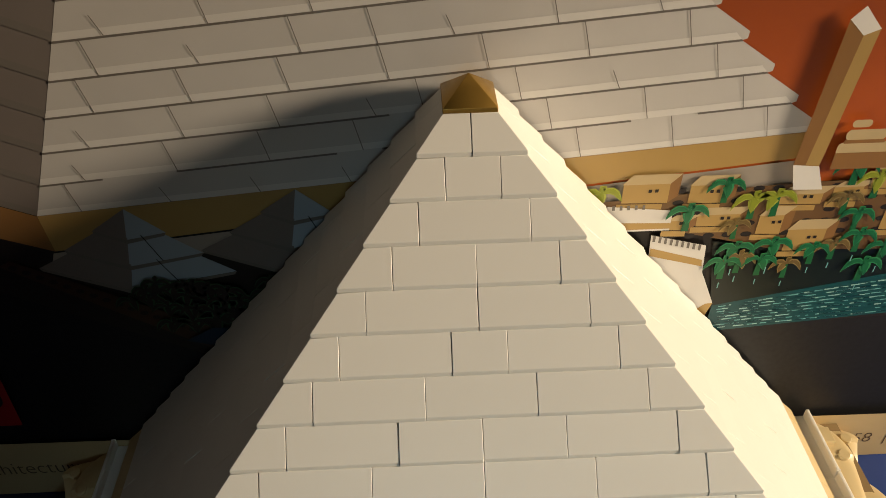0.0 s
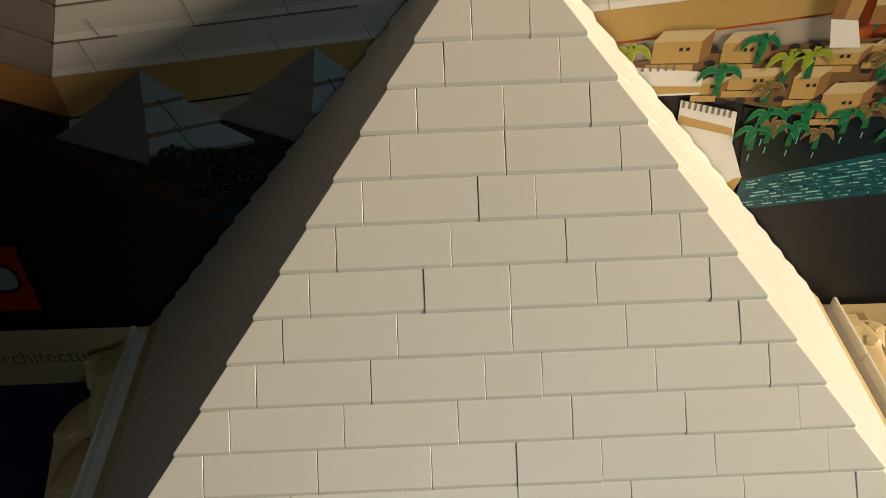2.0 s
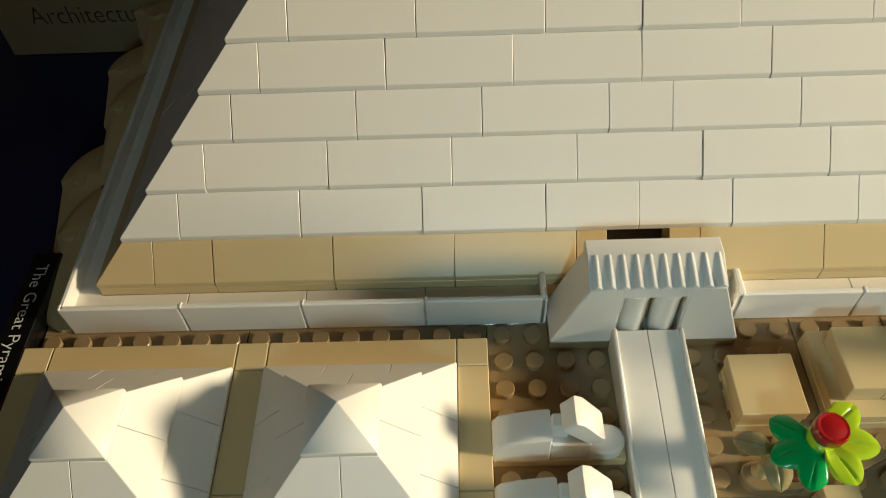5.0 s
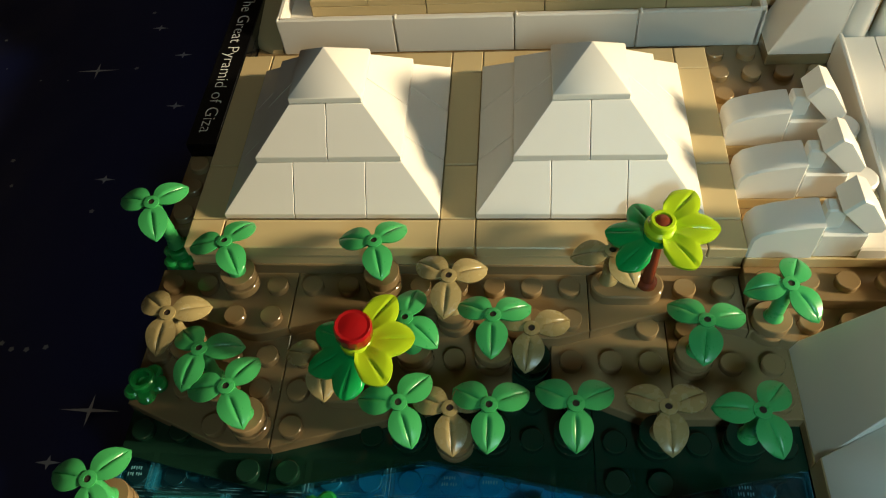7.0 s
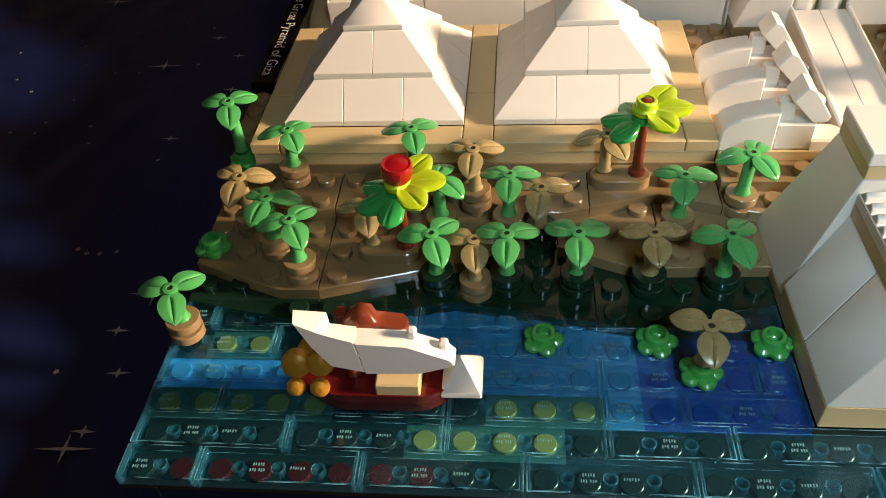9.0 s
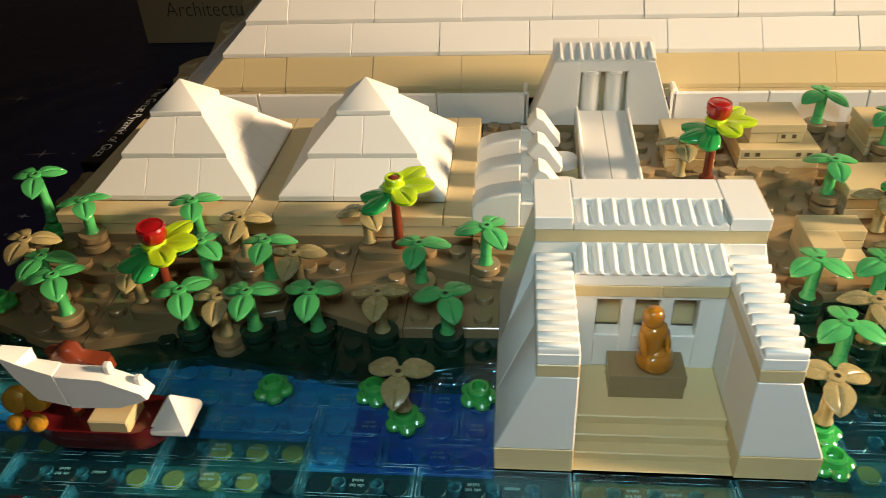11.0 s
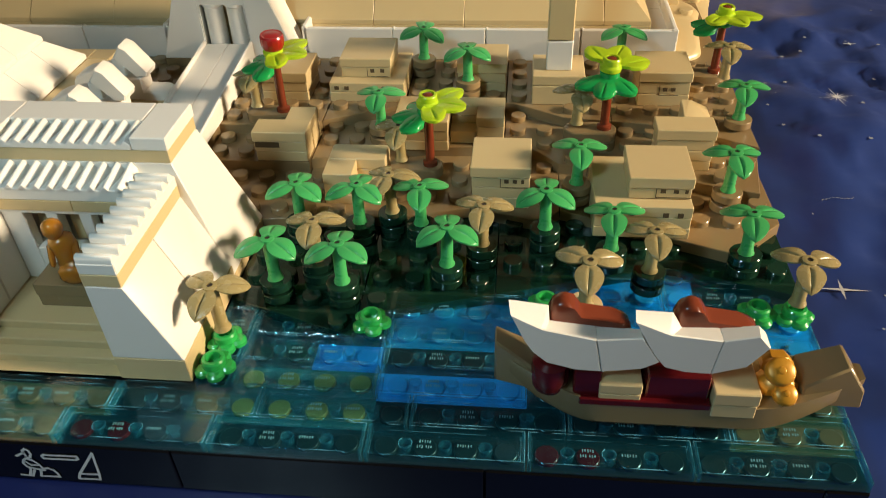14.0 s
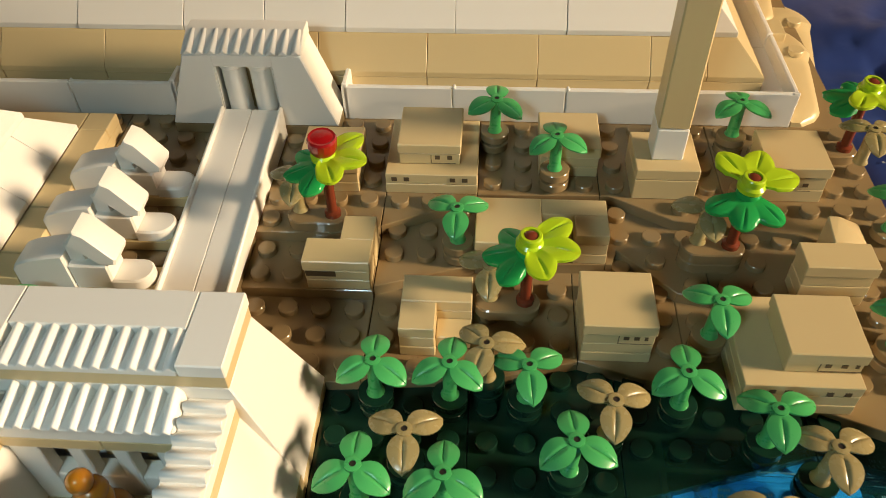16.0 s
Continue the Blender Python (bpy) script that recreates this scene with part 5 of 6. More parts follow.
part("cabin", Shape().box(0.78, 1.84, -0.98, 0.86, 1.25, 1.64, 0.03), TAN, BIG_BOAT, "tan cabin block")
crest = Shape().hull([(x, y, z) for x, y in ((1.88, -0.5), (2.62, -0.5), (1.88, 0.1), (2.5, 0.1)) for z in (1.72, 2.28)], 0.17)
crest.hull([(x, y, z) for x, y in ((1.9, -0.58), (2.85, -0.58), (1.9, 0.1), (2.75, 0.1)) for z in (1.05, 1.62)], 0.18)
for bx, by, bz, r in ((2.25, -0.52, 2.02, 0.35), (2.48, -0.62, 1.36, 0.29)):
    crest.lathe([(r * 0.86, -0.16), (r, -0.06), (r, 0.02), (r * 0.94, 0.09), (r * 0.8, 0.13), (r * 0.27, 0.145), (r * 0.22, 0.17), (r * 0.1, 0.18)], n=20, m=Matrix.Translation((bx, by, bz)) @ Matrix.Rotation(math.radians(36), 4, "X"))
part("ornament", crest, GOLD, BIG_BOAT, "gold ornament of two discs on rounded blocks", 40)
part("stern", Shape().hull([(2.9, -0.55, 0.95), (2.9, 0.55, 0.95), (2.9, -0.55, 1.55), (2.9, 0.55, 1.55), (4.42, -0.42, 0.75), (4.42, 0.42, 0.75), (4.36, -0.42, 1.35), (4.36, 0.42, 1.35), (3.85, -0.42, 2.1), (3.85, 0.42, 2.1)], 0.05), DARK_TAN, BIG_BOAT)
low = [(-1.87, 2.16), (-2.45, 2.18), (-3.14, 2.38), (-3.48, 2.72), (-3.67, 3.05)]
part("sail", sail([(-4.0, 3.84), (-3.3, 3.44), (-3.2, 3.41), (-2.06, 3.16)] + low, [(-4.05, 3.84), (-3.15, 3.72), (-3.1, 3.26), (-2.06, 3.15)] + low, -0.95, -0.45), WHITE, BIG_BOAT, "curved white sail")
low = [(-0.61, 2.56), (-0.97, 2.32), (-1.86, 2.16)]
part("sail", sail([(-2.05, 3.16), (-1.05, 3.29)] + low, [(-2.05, 3.14), (-1.05, 3.10)] + low, -0.95, -0.45), WHITE, BIG_BOAT, "curved white sail")
low = [(0.57, 2.25), (0.0, 2.27), (-0.47, 2.40), (-0.7, 2.70), (-0.91, 3.07)]
part("sail", sail([(-1.28, 3.79), (-0.52, 3.45), (-0.42, 3.42), (0.67, 3.30)] + low, [(-1.22, 3.68), (-0.40, 3.65), (-0.14, 3.22), (0.67, 3.25)] + low, -0.95, -0.45), WHITE, BIG_BOAT, "curved white sail")
low = [(1.69, 3.16), (1.3, 2.53), (0.585, 2.25)]
part("sail", sail([(0.685, 3.30), (1.41, 3.49)] + low, [(0.685, 3.25), (1.50, 3.36)] + low, -0.95, -0.45), WHITE, BIG_BOAT, "curved white sail")
for dx, dz in ((0.0, 0.0), (2.82, 0.03)):
    part("yard", Shape().sweep([(a + dx, b + dz) for a, b in [(-3.12, 2.9), (-3.14, 3.4), (-3.05, 3.68), (-2.86, 3.8), (-2.64, 3.74), (-2.5, 3.5), (-2.3, 3.34), (-1.55, 3.27), (-1.3, 3.15), (-1.2, 2.9)]], -0.47, 0.05, 0.12), RUST, BIG_BOAT, "reddish brown rolled yard", 60)

SMALL_BOAT = thing("boat", -14.5, -36.35, -2.4, "dark red plastic boat with one white sail", "boat", "boats on the river")
part("hull", hull_shape(-2.4, 2.2, 0.2, 0.2, 0.92, 0.72), DARK_RED, SMALL_BOAT, "dark red hull")
part("stern", Shape().hull([(x, y, z) for x in (1.42, 2.45) for y in (-0.6, 0.6) for z in (0.72, 0.92)] + [(1.95, 0.0, 1.7)], 0.04), WHITE, SMALL_BOAT, "white pointed stern block")
part("cargo", Shape().box(-0.15, 0.95, -0.68, 0.3, 0.85, 1.3, 0.04), TAN, SMALL_BOAT, "tan cargo tile")
part("mast", Shape().lathe([(0.2, 0.8), (0.18, 3.2)], -0.8, 0, 12), RUST, SMALL_BOAT)
for bx, by, bz, r in ((-2.05, -0.4, 1.75, 0.38), (-1.45, -0.4, 1.8, 0.36), (-2.1, -0.7, 1.2, 0.24), (-1.5, -0.7, 1.2, 0.25), (-1.75, 0.0, 1.75, 0.36)):
    part("ornament", Shape().lathe([(r * 0.5, -r * 0.7), (r * 0.92, -r * 0.4), (r, 0), (r * 0.9, r * 0.4), (r * 0.5, r * 0.7), (r * 0.3, r * 0.72)], n=16, m=Matrix.Translation((bx, by, bz)) @ Matrix.Rotation(math.radians(70), 4, "X")), GOLD, SMALL_BOAT, "gold ornament")
low = [(-0.26, 2.0), (-1.02, 2.2), (-1.41, 2.95)]
part("sail", sail([(-1.67, 3.72), (-1.22, 3.45), (-1.05, 3.36), (-0.39, 3.10)] + low, [(-1.78, 3.62), (-1.02, 3.56), (-1.0, 3.18), (-0.39, 3.10)] + low, -0.85, -0.35), WHITE, SMALL_BOAT, "curved white sail")
low = [(1.88, 2.34), (1.65, 2.22), (1.05, 2.0), (-0.25, 1.95)]
part("sail", sail([(-0.38, 3.06), (0.8, 2.98), (1.78, 2.52)] + low, [(-0.38, 3.06), (0.76, 3.0), (1.7, 2.58)] + low, -0.85, -0.35), WHITE, SMALL_BOAT, "curved white sail")
for cx, cz in ((0.92, 2.9), (1.62, 2.5)):
    part("cleat", Shape().box(cx - 0.11, cx + 0.11, -0.62, -0.4, cz, cz + 0.36, 0.06), WHITE, SMALL_BOAT)
part("yard", Shape().sweep([(-0.85, 2.6), (-0.85, 2.95), (-0.62, 3.3), (-0.35, 3.5), (-0.05, 3.46), (0.05, 3.2), (0.3, 3.1), (0.75, 3.02), (0.8, 2.7)], -0.37, 0.12, 0.1), RUST, SMALL_BOAT, "reddish brown rolled yard", 60)

# ---- the printed box standing behind the model ----
BOX_Y = 1.35
TOY_BOX = thing("toy_box", 0, BOX_Y, -DECK, "upright black carton printed with a picture of the model", "box")
part("carton", Shape().box(-29.6, 31.0, 0, 9, 0, 47, 0.08), printed("black_card", (0.004, 0.004, 0.005), 0.5), TOY_BOX)
INK_SKY = printed("orange_sky_ink", (0.36, 0.075, 0.018), 0.3)
tree = INK_SKY.node_tree
# the printed sky glows above the horizon and deepens upwards and outwards
coord, sep, mapped = tree.nodes.new("ShaderNodeTexCoord"), tree.nodes.new("ShaderNodeSeparateXYZ"), tree.nodes.new("ShaderNodeMapRange")
tree.links.new(coord.outputs["Object"], sep.inputs[0])
tree.links.new(sep.outputs[2], mapped.inputs[0])
mapped.inputs[1].default_value, mapped.inputs[2].default_value = 21 * S, 34 * S
tree.links.new(ramp_mix(tree, mapped.outputs[0], (0.50, 0.105, 0.016), (0.15, 0.03, 0.01)), INK_SKY.node_tree.nodes["Principled BSDF"].inputs["Base Color"])
for nm, col in (("pyramid_ink", (0.58, 0.55, 0.51)),):
    INK_PYR = printed(nm, col, 0.32)
INK_PYR_DARK = printed("shaded_pyramid_ink", (0.20, 0.17, 0.15), 0.32)
INK_LINE = printed("grey_joint_ink", (0.17, 0.15, 0.13), 0.32)
INK_LIP = printed("pale_lip_ink", (0.72, 0.69, 0.64), 0.32)
INK_TAN = printed("ochre_ink", (0.42, 0.27, 0.085), 0.32)
INK_TAN_DARK = printed("dark_ochre_ink", (0.26, 0.13, 0.04), 0.32)
INK_STRIP = printed("sand_ink", (0.50, 0.38, 0.20), 0.4)
INK_DARK = printed("dark_brown_ink", (0.012, 0.008, 0.006), 0.45)
INK_WATER = printed("teal_ink", (0.008, 0.065, 0.072), 0.3)
INK_FOAM = printed("pale_teal_ink", (0.16, 0.40, 0.40), 0.3)
INK_RED = printed("red_ink", (0.30, 0.012, 0.012), 0.35)
layer = [0.0]


def flat(name, polys, material, label=""):
    """Printed areas on the front of the carton, given as outlines in x and height over the pyramid's foot; each call lies a hair over the last."""
    layer[0] += 0.006
    sh = Shape()
    for k, poly in enumerate(polys):
        sh.add([(a, -layer[0] - 0.0011 * (k % 5), b + DECK) for a, b in poly], [list(range(len(poly)))])
    ob = part(name, sh, material, TOY_BOX, label)
    return tagged(ob, label, kind="stuff") if len(polys) > 1 else ob


APEX, BL, BR, FL = (-7.55, 40.6), (-18.03, 14.91), (14.2, 17.75), (-29.5, 19.9)


def mixed(a, b, t):
    return (a[0] + (b[0] - a[0]) * t, a[1] + (b[1] - a[1]) * t)


flat("sky", [[(-29.5, 18), (30.9, 10), (30.9, 42.5), (-29.5, 42.5)]], INK_SKY, "orange evening sky print")
flat("ground_print", [[(-29.5, 11.5), (-22, 11.2), (-12.5, 6.0), (9, 6.4), (30.9, 7.3), (30.9, 15.5), (13, 15.2), (-18, 13.0), (-29.5, 18.2)]], INK_DARK, "dark ground print")
flat("pyramid_side", [[APEX, BL, FL]], INK_PYR_DARK, "shaded side of the printed pyramid")
stepped = [APEX, BL]
for k in range(16):
    p, q = mixed(BR, APEX, k / 16.75), mixed(BR, APEX, (k + 1) / 16.75)
    stepped += [(p[0] + 0.22, p[1] + 0.02), (p[0] + 0.24, p[1] + 0.3), (q[0] + 0.02, q[1] - 0.05)]
flat("pyramid_front", [stepped], INK_PYR, "pale front of the printed pyramid")
side_lines, front_lips, front_lines, joints = [], [], [], []
random.seed(3)
ROWS_PRINTED = 16.75
for k in range(16):
    t = k / ROWS_PRINTED
    a, b, c = mixed(BL, APEX, t), mixed(BR, APEX, t), mixed(FL, APEX, t)
    a2, b2, c2 = mixed(BL, APEX, t + 0.012), mixed(BR, APEX, t + 0.012), mixed(FL, APEX, t + 0.014)
    front_lips.append([a, b, b2, a2])
    side_lines.append([c, a, a2, c2])
    a3, b3 = mixed(BL, APEX, t - 0.0036), mixed(BR, APEX, t - 0.0036)
    u = 0.0
    while u < 1:
        v = min(1, u + random.uniform(0.03, 0.12))
        if random.random() < 0.85:
            front_lines.append([mixed(a3, b3, u), mixed(a3, b3, v), mixed(a, b, v), mixed(a, b, u)])
        u = v
    wide = 34 - 2 * k
    if wide < 6:
        continue
    run = 0
    for step in [2] + course_lengths(wide - 4):
        run += step
        p, rise = mixed(a, b, run / wide), (APEX[1] - BL[1]) / ROWS_PRINTED
        q = (p[0] - 0.33, p[1] + rise * random.choice((0.93, 0.93, 0.93, 0.5)))
        joints.append([p, (p[0] + 0.035, p[1]), (q[0] + 0.035, q[1]), q])
flat("course_shadow", side_lines, INK_LINE)
flat("course_lip", front_lips, INK_LIP)
flat("course_line", front_lines, INK_LINE)
flat("brick_joint", joints, INK_LINE)
flat("foot_band", [[BL, BR, (14.1, 16.5), (-17.9, 13.0)]], INK_TAN, "ochre foot of the printed pyramid")
flat("foot_band_side", [[FL, BL, (-17.9, 13.0), (-29.5, 17.6)]], INK_TAN_DARK)
flat("wall_print", [[(-18, 12.9), (14.1, 16.4), (14.2, 15.2), (-18.4, 11.9)]], printed("wall_ink", (0.36, 0.31, 0.25), 0.32))
for ax, az in ((-14.39, 15.14), (-7.1, 15.85)):
    ends = ((-15.2, 10.6), (-18.9, 12.1), (-10.3, 11.5))
    top = (ax, az)
    foot, left, right = [(px + ax + 14.39, pz + az - 15.14) for px, pz in ends]
    fronts_, sides_, lips_, joints_ = [], [], [], []
    for k, (t0, t1) in enumerate(((0.0, 0.36), (0.30, 0.69), (0.63, 1.0))):
        u = t0 + (0.035 if k else 0)
        pf, pr, pl = mixed(top, foot, t1), mixed(top, right, t1), mixed(top, left, t1)
        qf, qr, ql = mixed(top, foot, u), mixed(top, right, u), mixed(top, left, u)
        if k:
            qf, qr, ql = [(top[0] + (q[0] - top[0]) * 0.84, q[1]) for q in (qf, qr, ql)]
        fronts_.append([qf, pf, pr, qr])
        sides_.append([ql, pl, pf, qf])
        drop = 0.22
        lips_ += [[pf, pr, (pr[0] - 0.1, pr[1] - drop * 0.8), (pf[0], pf[1] - drop)], [pl, pf, (pf[0], pf[1] - drop), (pl[0] + 0.1, pl[1] - drop * 0.8)]]
        if k:
            m0, m1 = mixed(pf, pr, 0.45), mixed(qf, qr, 0.42)
            joints_.append([m0, (m0[0] + 0.05, m0[1]), (m1[0] + 0.05, m1[1]), m1])
    # bluish ink puts the cool shade on this corner of the carton into the print
    flat("small_pyramid_print", fronts_, printed("shade_blue_pyramid_ink", (0.36, 0.42, 0.46), 0.32), "printed small pyramid")
    flat("small_pyramid_print", sides_, INK_PYR_DARK)
    flat("course_lip", lips_, INK_LINE)
    flat("brick_joint", joints_, INK_DARK)
# the printed edge of the ground with its row of studs, falling towards the river
flat("ground_edge_print", [[(-20.6, 12.3), (-20.0, 12.6), (-11.2, 7.6), (-12.4, 6.7)]], printed("umber_ink", (0.045, 0.02, 0.01), 0.32))
flat("stud_print", [[(-20.0 + 0.5 * i + 0.2 * math.cos(g), 12.2 - 0.3 * i + 0.14 * math.sin(g)) for g in np.arange(0, 6.28, 0.8)] for i in range(17)], INK_DARK)
flat("bank_print", [[(11.2, 12.2), (14.4, 11.9), (20, 12.0), (30.9, 13.4), (30.9, 10.4), (20.0, 9.3), (12.0, 7.7)]], printed("dark_bank_ink", (0.006, 0.012, 0.008), 0.3))
flat("water_print", [[(11.9, 6.4), (21.0, 7.24), (30.9, 7.9), (30.9, 11.6), (20.0, 9.85), (12.0, 8.2)]], INK_WATER, "teal river print")
foam = []
for k in range(900):
    a, b = random.uniform(12.2, 30), random.uniform(0, 1)
    row = int(b * 9) / 9
    z = 6.6 + (a - 12) * (0.085 + 0.1 * row) + row * 1.6
    w = random.uniform(0.1, 0.55)
    foam.append([(a, z), (a + w, z + w * 0.1), (a + w, z + w * 0.1 + 0.05), (a, z + 0.07)])
flat("foam_print", foam[::2], INK_FOAM)
flat("foam_print", foam[1::4], printed("bright_foam_ink", (0.34, 0.55, 0.52), 0.3))
flat("foam_print", foam[3::4], printed("deep_teal_ink", (0.004, 0.035, 0.045), 0.3))
tops, fronts, ends_, dots = [], [], [], []
# printed houses: left front foot, width, height, depth of the roof
for hx, hz, w, h, d in ((6.7, 14.55, 2.0, 0.95, 0.5), (9.6, 14.45, 1.6, 0.9, 0.5), (10.2, 13.15, 1.9, 0.6, 0.4), (13.0, 12.6, 1.1, 1.0, 0.5), (14.5, 11.55, 1.75, 1.2, 0.55), (13.6, 14.2, 1.9, 0.5, 0.4), (15.9, 14.3, 1.3, 0.7, 0.3),
                        (17.4, 14.9, 2.2, 0.9, 0.5), (18.6, 12.6, 2.0, 1.0, 0.5), (20.6, 14.2, 1.6, 0.9, 0.5), (21.6, 11.9, 2.1, 1.2, 0.6), (23.5, 15.2, 1.7, 0.8, 0.5), (24.6, 13.2, 2.0, 1.0, 0.5), (8.9, 13.0, 1.0, 0.5, 0.3), (27.0, 14.6, 1.8, 0.9, 0.5)):
    fronts.append([(hx, hz), (hx + w, hz - 0.05), (hx + w, hz + h), (hx, hz + h)])
    tops.append([(hx - 0.05, hz + h), (hx + w, hz + h), (hx + w + 0.45, hz + h + d), (hx + 0.35, hz + h + d)])
    ends_.append([(hx + w, hz - 0.05), (hx + w + 0.42, hz + 0.3), (hx + w + 0.45, hz + h + d), (hx + w, hz + h)])
    dots += [[(hx + w * 0.55 + i * 0.28, hz + h * 0.55), (hx + w * 0.55 + i * 0.28 + 0.15, hz + h * 0.55), (hx + w * 0.55 + i * 0.28 + 0.15, hz + h * 0.55 + 0.16), (hx + w * 0.55 + i * 0.28, hz + h * 0.55 + 0.16)] for i in range(2)]
    fronts.append([(hx - 0.2, hz - 0.35), (hx + w * 0.9, hz - 0.4), (hx + w * 0.9, hz - 0.1), (hx - 0.2, hz - 0.05)])
INK_EARTH = printed("brown_ground_ink", (0.16, 0.085, 0.03), 0.32)
flat("earth_print", [[(5.5, 14.6), (14.2, 15.3), (30.9, 15.6), (30.9, 12.6), (20, 11.4), (14.2, 11.6), (11.3, 12.4), (5.5, 13.9)]], INK_EARTH, "brown printed ground")
flat("stud_print", [[(px + 0.26 * math.cos(t), pz + 0.15 * math.sin(t)) for t in np.arange(0, 6.28, 0.7)] for px in np.arange(9.2, 30, 0.85) for pz in np.arange(12.6, 15.2, 0.62) if random.random() < 0.75], INK_DARK)
flat("house_print", ends_, INK_TAN_DARK, "shaded ends of the printed houses")
flat("house_print", fronts, INK_TAN, "ochre printed houses")
flat("house_print", tops, INK_STRIP)
flat("window_print", dots, INK_DARK)
flat("temple_print", [[(5.77, 14.45), (9.05, 14.08), (9.05, 13.0), (6.65, 13.0)], [(8.3, 12.75), (10.91, 12.04), (11.05, 10.44), (11.95, 8.43), (11.64, 7.3), (8.38, 10.9)]], INK_LIP, "printed white temple")
flat("temple_print", [[(6.65, 13.5), (9.05, 13.4), (9.05, 13.1), (6.65, 13.1)], [(8.38, 12.0), (10.88, 11.2), (10.95, 10.8), (8.38, 11.55)], [(11.64, 7.3), (11.95, 8.43), (11.6, 8.4), (11.0, 7.85)]], INK_TAN)
flat("temple_print", [[(8.4 + 0.27 * i, 12.72 - 0.073 * i), (8.52 + 0.27 * i, 12.69 - 0.073 * i), (8.52 + 0.27 * i, 12.35 - 0.073 * i), (8.4 + 0.27 * i, 12.38 - 0.073 * i)] for i in range(9)] + [[(6.0 + 0.33 * i, 14.45), (6.12 + 0.33 * i, 14.44), (6.14 + 0.33 * i, 14.2), (6.02 + 0.33 * i, 14.2)] for i in range(6)], INK_LINE)


def print_palm(px, pz, r, leaves, veins, stems, sparks):
    """A printed palm: two arched side leaves, a short one behind and one in front, each with a paler rim, over a stem."""
    pz -= 0.3 * r
    stems.append([(px - 0.13 * r, pz), (px + 0.13 * r, pz), (px + 0.17 * r, pz - 1.1 * r), (px - 0.17 * r, pz - 1.1 * r)])
    for side, ln, rise, drop, w in ((0.35, 0.45, 0.5, 0.1, 0.16), (-1.0, 1.0, 0.42, 0.75, 0.19), (1.0, 1.0, 0.42, 0.75, 0.19), (random.uniform(-0.5, 0.5), 0.75, 0.1, 0.8, 0.27)):
        lean = random.uniform(-0.12, 0.12)
        spine = [Vector((px + r * side * ln * u, pz + r * (rise * math.sin(math.pi * u * 0.75) - (drop + lean) * u * u))) for u in (0, 0.12, 0.3, 0.5, 0.7, 0.87, 1)]
        for width, target in ((1.0, leaves), (0.62, veins)):
            up, low = [], []
            for k, p in enumerate(spine):
                d = (spine[min(k + 1, 6)] - spine[max(k - 1, 0)]).normalized()
                n = Vector((-d.y, d.x)) * r * w * width * (0.12, 0.55, 0.92, 1.0, 0.85, 0.5, 0.04)[k]
                up.append(tuple(p + n))
                low.append(tuple(p - n))
            target.append(up + low[::-1])
    if pz < 12.4:
        sparks.append([(px - 0.02, pz - 1.3 * r), (px + 0.03, pz - 1.3 * r), (px + 0.03, pz - 1.7 * r), (px - 0.02, pz - 1.7 * r)])


random.seed(21)
green, olive, lime, veins, bark, gold_leaf, stems, sparks = [], [], [], [], [], [], [], []
for px, pz in ((11.15, 15.6), (9.74, 14.27), (12.31, 12.09), (13.96, 12.25), (11.93, 11.26), (13.63, 11.3), (15.94, 11.9), (16.55, 16.5), (17.39, 13.8), (17.87, 12.6), (19.4, 15.2), (19.2, 11.9), (20.6, 13.2), (22.0, 15.4), (22.6, 11.6), (23.6, 13.4), (25.2, 12.2), (25.0, 15.0), (26.6, 13.6), (28.2, 12.6), (18.6, 10.9), (20.9, 10.9)):
    print_palm(px, pz, random.uniform(0.82, 1.0), green, veins, stems, sparks)
for px, pz in ((12.6, 11.5), (16.85, 12.1), (12.0, 13.4), (16.6, 14.7), (21.6, 12.5), (24.2, 11.4), (27.4, 11.8), (14.9, 11.0)):
    print_palm(px, pz, random.uniform(0.72, 0.9), olive, bark, stems, sparks)
for px, pz in ((12.5, 14.8), (5.75, 15.35), (17.7, 15.7), (21.3, 14.3), (13.5, 14.9), (26.0, 14.4)):
    print_palm(px, pz, 0.95, lime, gold_leaf, stems, sparks)
flat("stem_print", stems, printed("dark_leaf_ink", (0.012, 0.11, 0.035), 0.3))
flat("leaf_print", lime, printed("lime_leaf_ink", (0.40, 0.44, 0.06), 0.3), "printed yellow-green palms")
flat("leaf_print", olive, printed("olive_leaf_ink", (0.30, 0.22, 0.08), 0.3), "printed olive palms")
flat("leaf_print", green, printed("leaf_ink", (0.04, 0.26, 0.10), 0.3), "printed green palms")
flat("leaf_print", gold_leaf, printed("lime_inner_ink", (0.24, 0.28, 0.02), 0.3))
flat("leaf_print", bark, printed("olive_inner_ink", (0.15, 0.10, 0.03), 0.3))
flat("leaf_print", veins, printed("inner_leaf_ink", (0.012, 0.14, 0.05), 0.3))
flat("spark_print", sparks, INK_FOAM)
random.seed(23)
dim, dveins, dstems, dsparks = [], [], [], []
for k in range(44):
    print_palm(random.uniform(-15.5, -6.5), random.uniform(8.6, 11.4), random.uniform(0.75, 1.05), dim, dveins, dstems, dsparks)
flat("leaf_print", dim, printed("dim_leaf_ink", (0.02, 0.075, 0.03), 0.3))
flat("vein_print", dveins, INK_DARK)
flat("river_print", [[(-13.4, 7.4), (-9, 6.0), (-9, 8.0), (-12.0, 8.2)]], printed("dark_blue_river_ink", (0.005, 0.022, 0.045), 0.3))
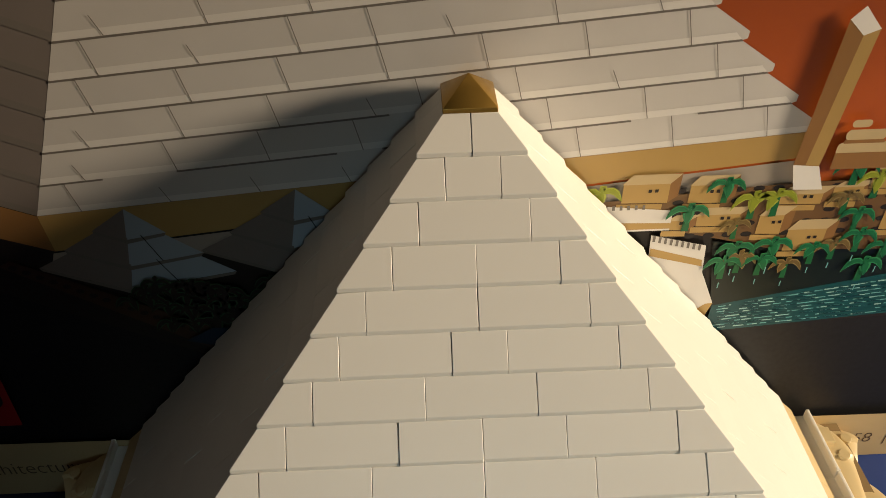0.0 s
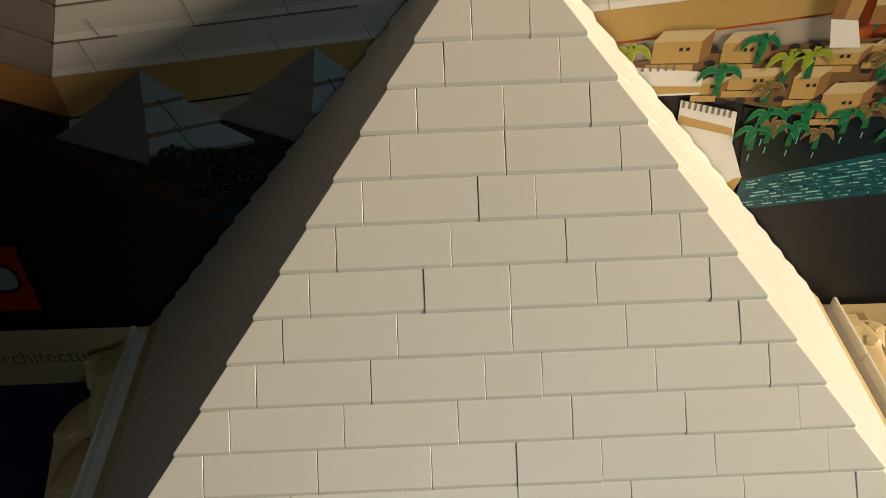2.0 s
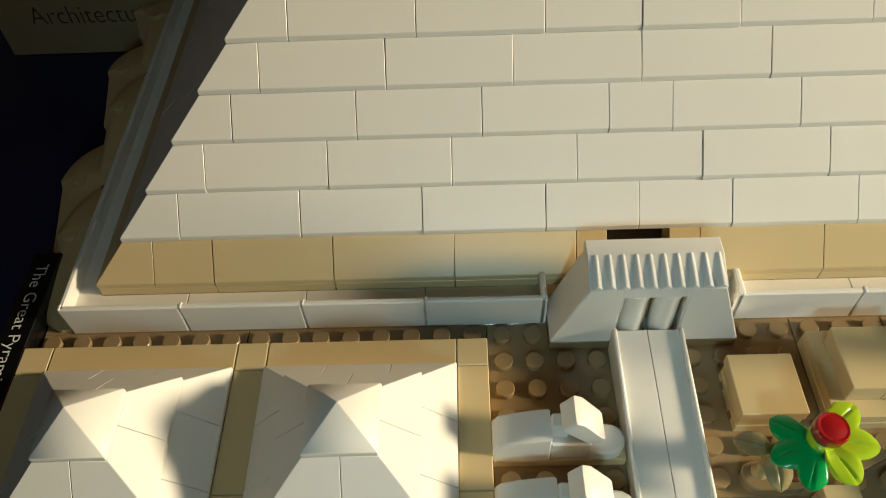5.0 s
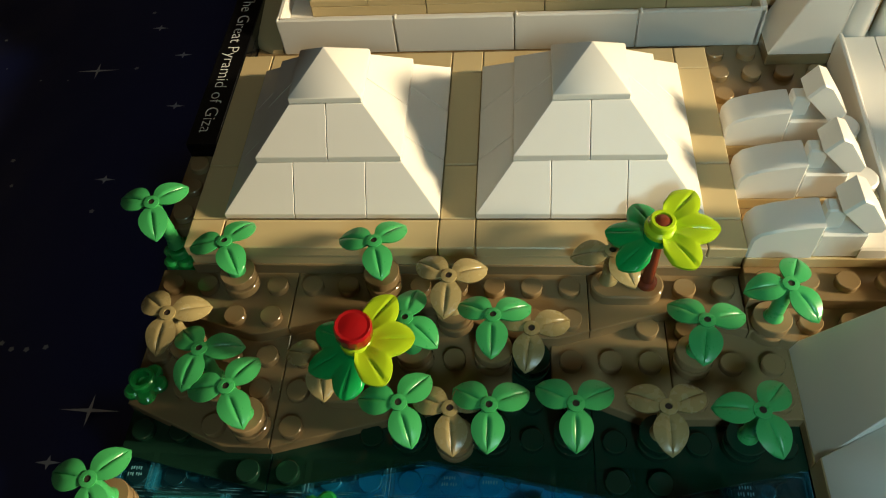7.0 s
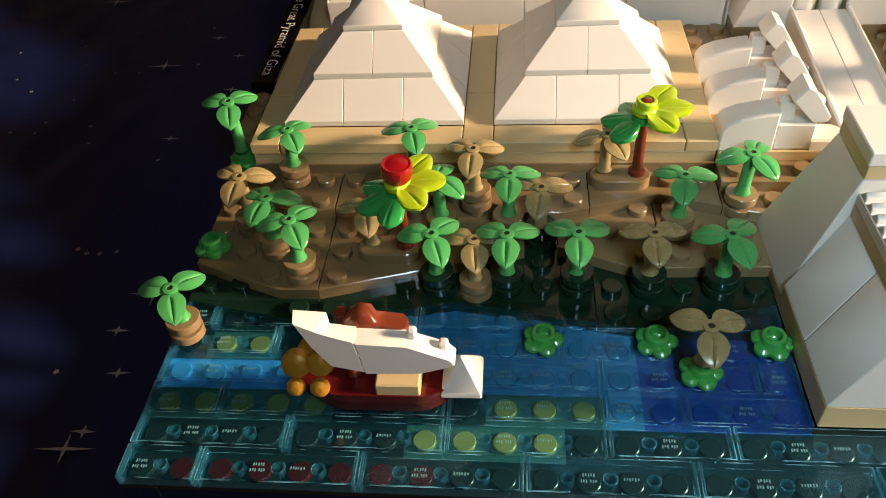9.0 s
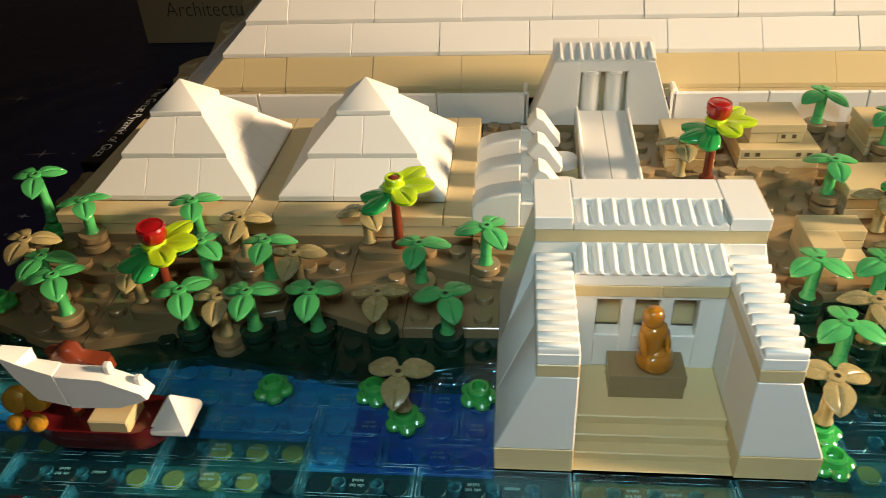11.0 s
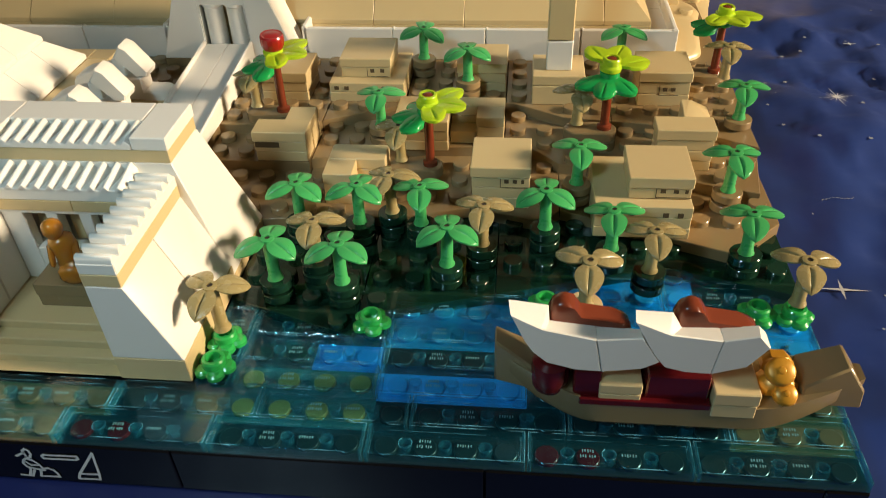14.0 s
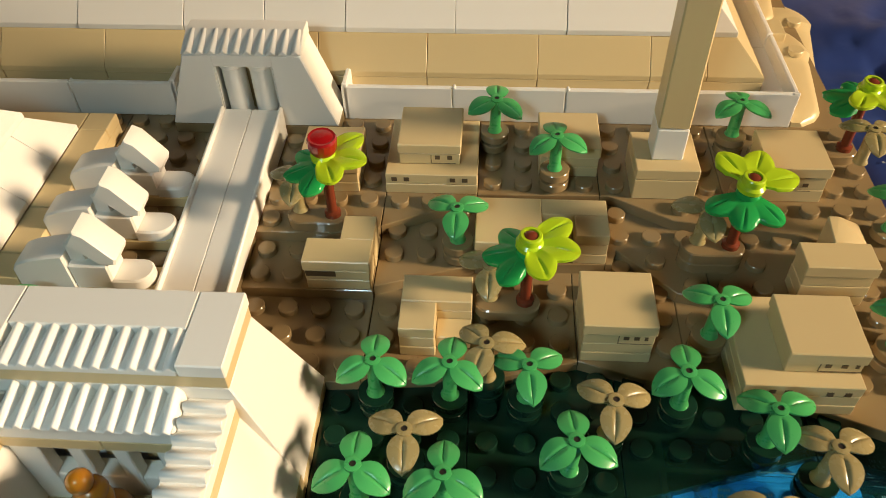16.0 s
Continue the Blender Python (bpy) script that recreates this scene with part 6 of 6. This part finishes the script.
def rounded(x0, x1, z0, z1, r):
    """A rounded field, in x and height."""
    return [(cx + r * math.cos(math.radians(g)), cz + r * math.sin(math.radians(g))) for cx, cz, q in ((x1 - r, z0 + r, 270), (x1 - r, z1 - r, 0), (x0 + r, z1 - r, 90), (x0 + r, z0 + r, 180)) for g in range(q, q + 91, 18)]


flat("rock_print", [rounded(15.3, 17.6, 16.7, 17.3, 0.2), rounded(15.5, 17.2, 17.4, 17.9, 0.2), rounded(15.6, 16.4, 18.0, 18.35, 0.15)], INK_STRIP, "printed tan rocks")
flat("rock_print", [[(15.3, 16.0), (17.8, 16.0), (17.6, 16.8), (15.3, 16.8)], [(15.5, 17.25), (17.2, 17.25), (17.2, 17.42), (15.5, 17.42)]], INK_TAN_DARK)
flat("obelisk_print", [[(13.67, 16.3), (14.8, 16.2), (15.34, 22.2), (14.75, 21.95)]], INK_TAN, "printed ochre obelisk")
flat("obelisk_print", [[(13.67, 16.3), (14.2, 16.25), (14.75, 21.95), (14.05, 22.6)]], INK_TAN_DARK)
flat("obelisk_print", [[(14.05, 22.6), (14.75, 21.95), (15.34, 22.2), (14.51, 23.1)], [(13.67, 16.3), (14.8, 16.2), (15.28, 15.0), (14.0, 15.04)]], INK_LIP)
flat("emblem", [[(-28.0, 6.1), (-23.0, 6.1), (-23.2, 1.68), (-28.0, 1.68)]], INK_RED, "plain red field with a pale rounded bar")
flat("emblem", [rounded(-27.7, -23.5, 3.0, 5.0, 0.8)], INK_DARK)
flat("emblem", [rounded(-27.5, -23.65, 3.2, 4.8, 0.65)], INK_SOFT)
flat("strip", [[(-29.55, -4.35), (30.95, -4.35), (30.95, -0.65), (-29.55, 0.25)]], INK_STRIP, "sand-coloured strip along the foot of the carton")
W_Y = -(layer[0] + 0.012)
INK_UMBER = printed("umber_text_ink", (0.09, 0.055, 0.025), 0.35)
writing("strip_text", "Architecture", 1.5, INK_UMBER, TOY_BOX, pose(-27.7, W_Y, -2.5 + DECK, 90, 0, 0), 6.6, 0.012)
writing("strip_text", "21058  |  1476 pcs", 1.2, INK_UMBER, TOY_BOX, pose(20.6, W_Y, -3.05 + DECK, 90, 0, 0), 8.6, 0.012)
random.seed(0)
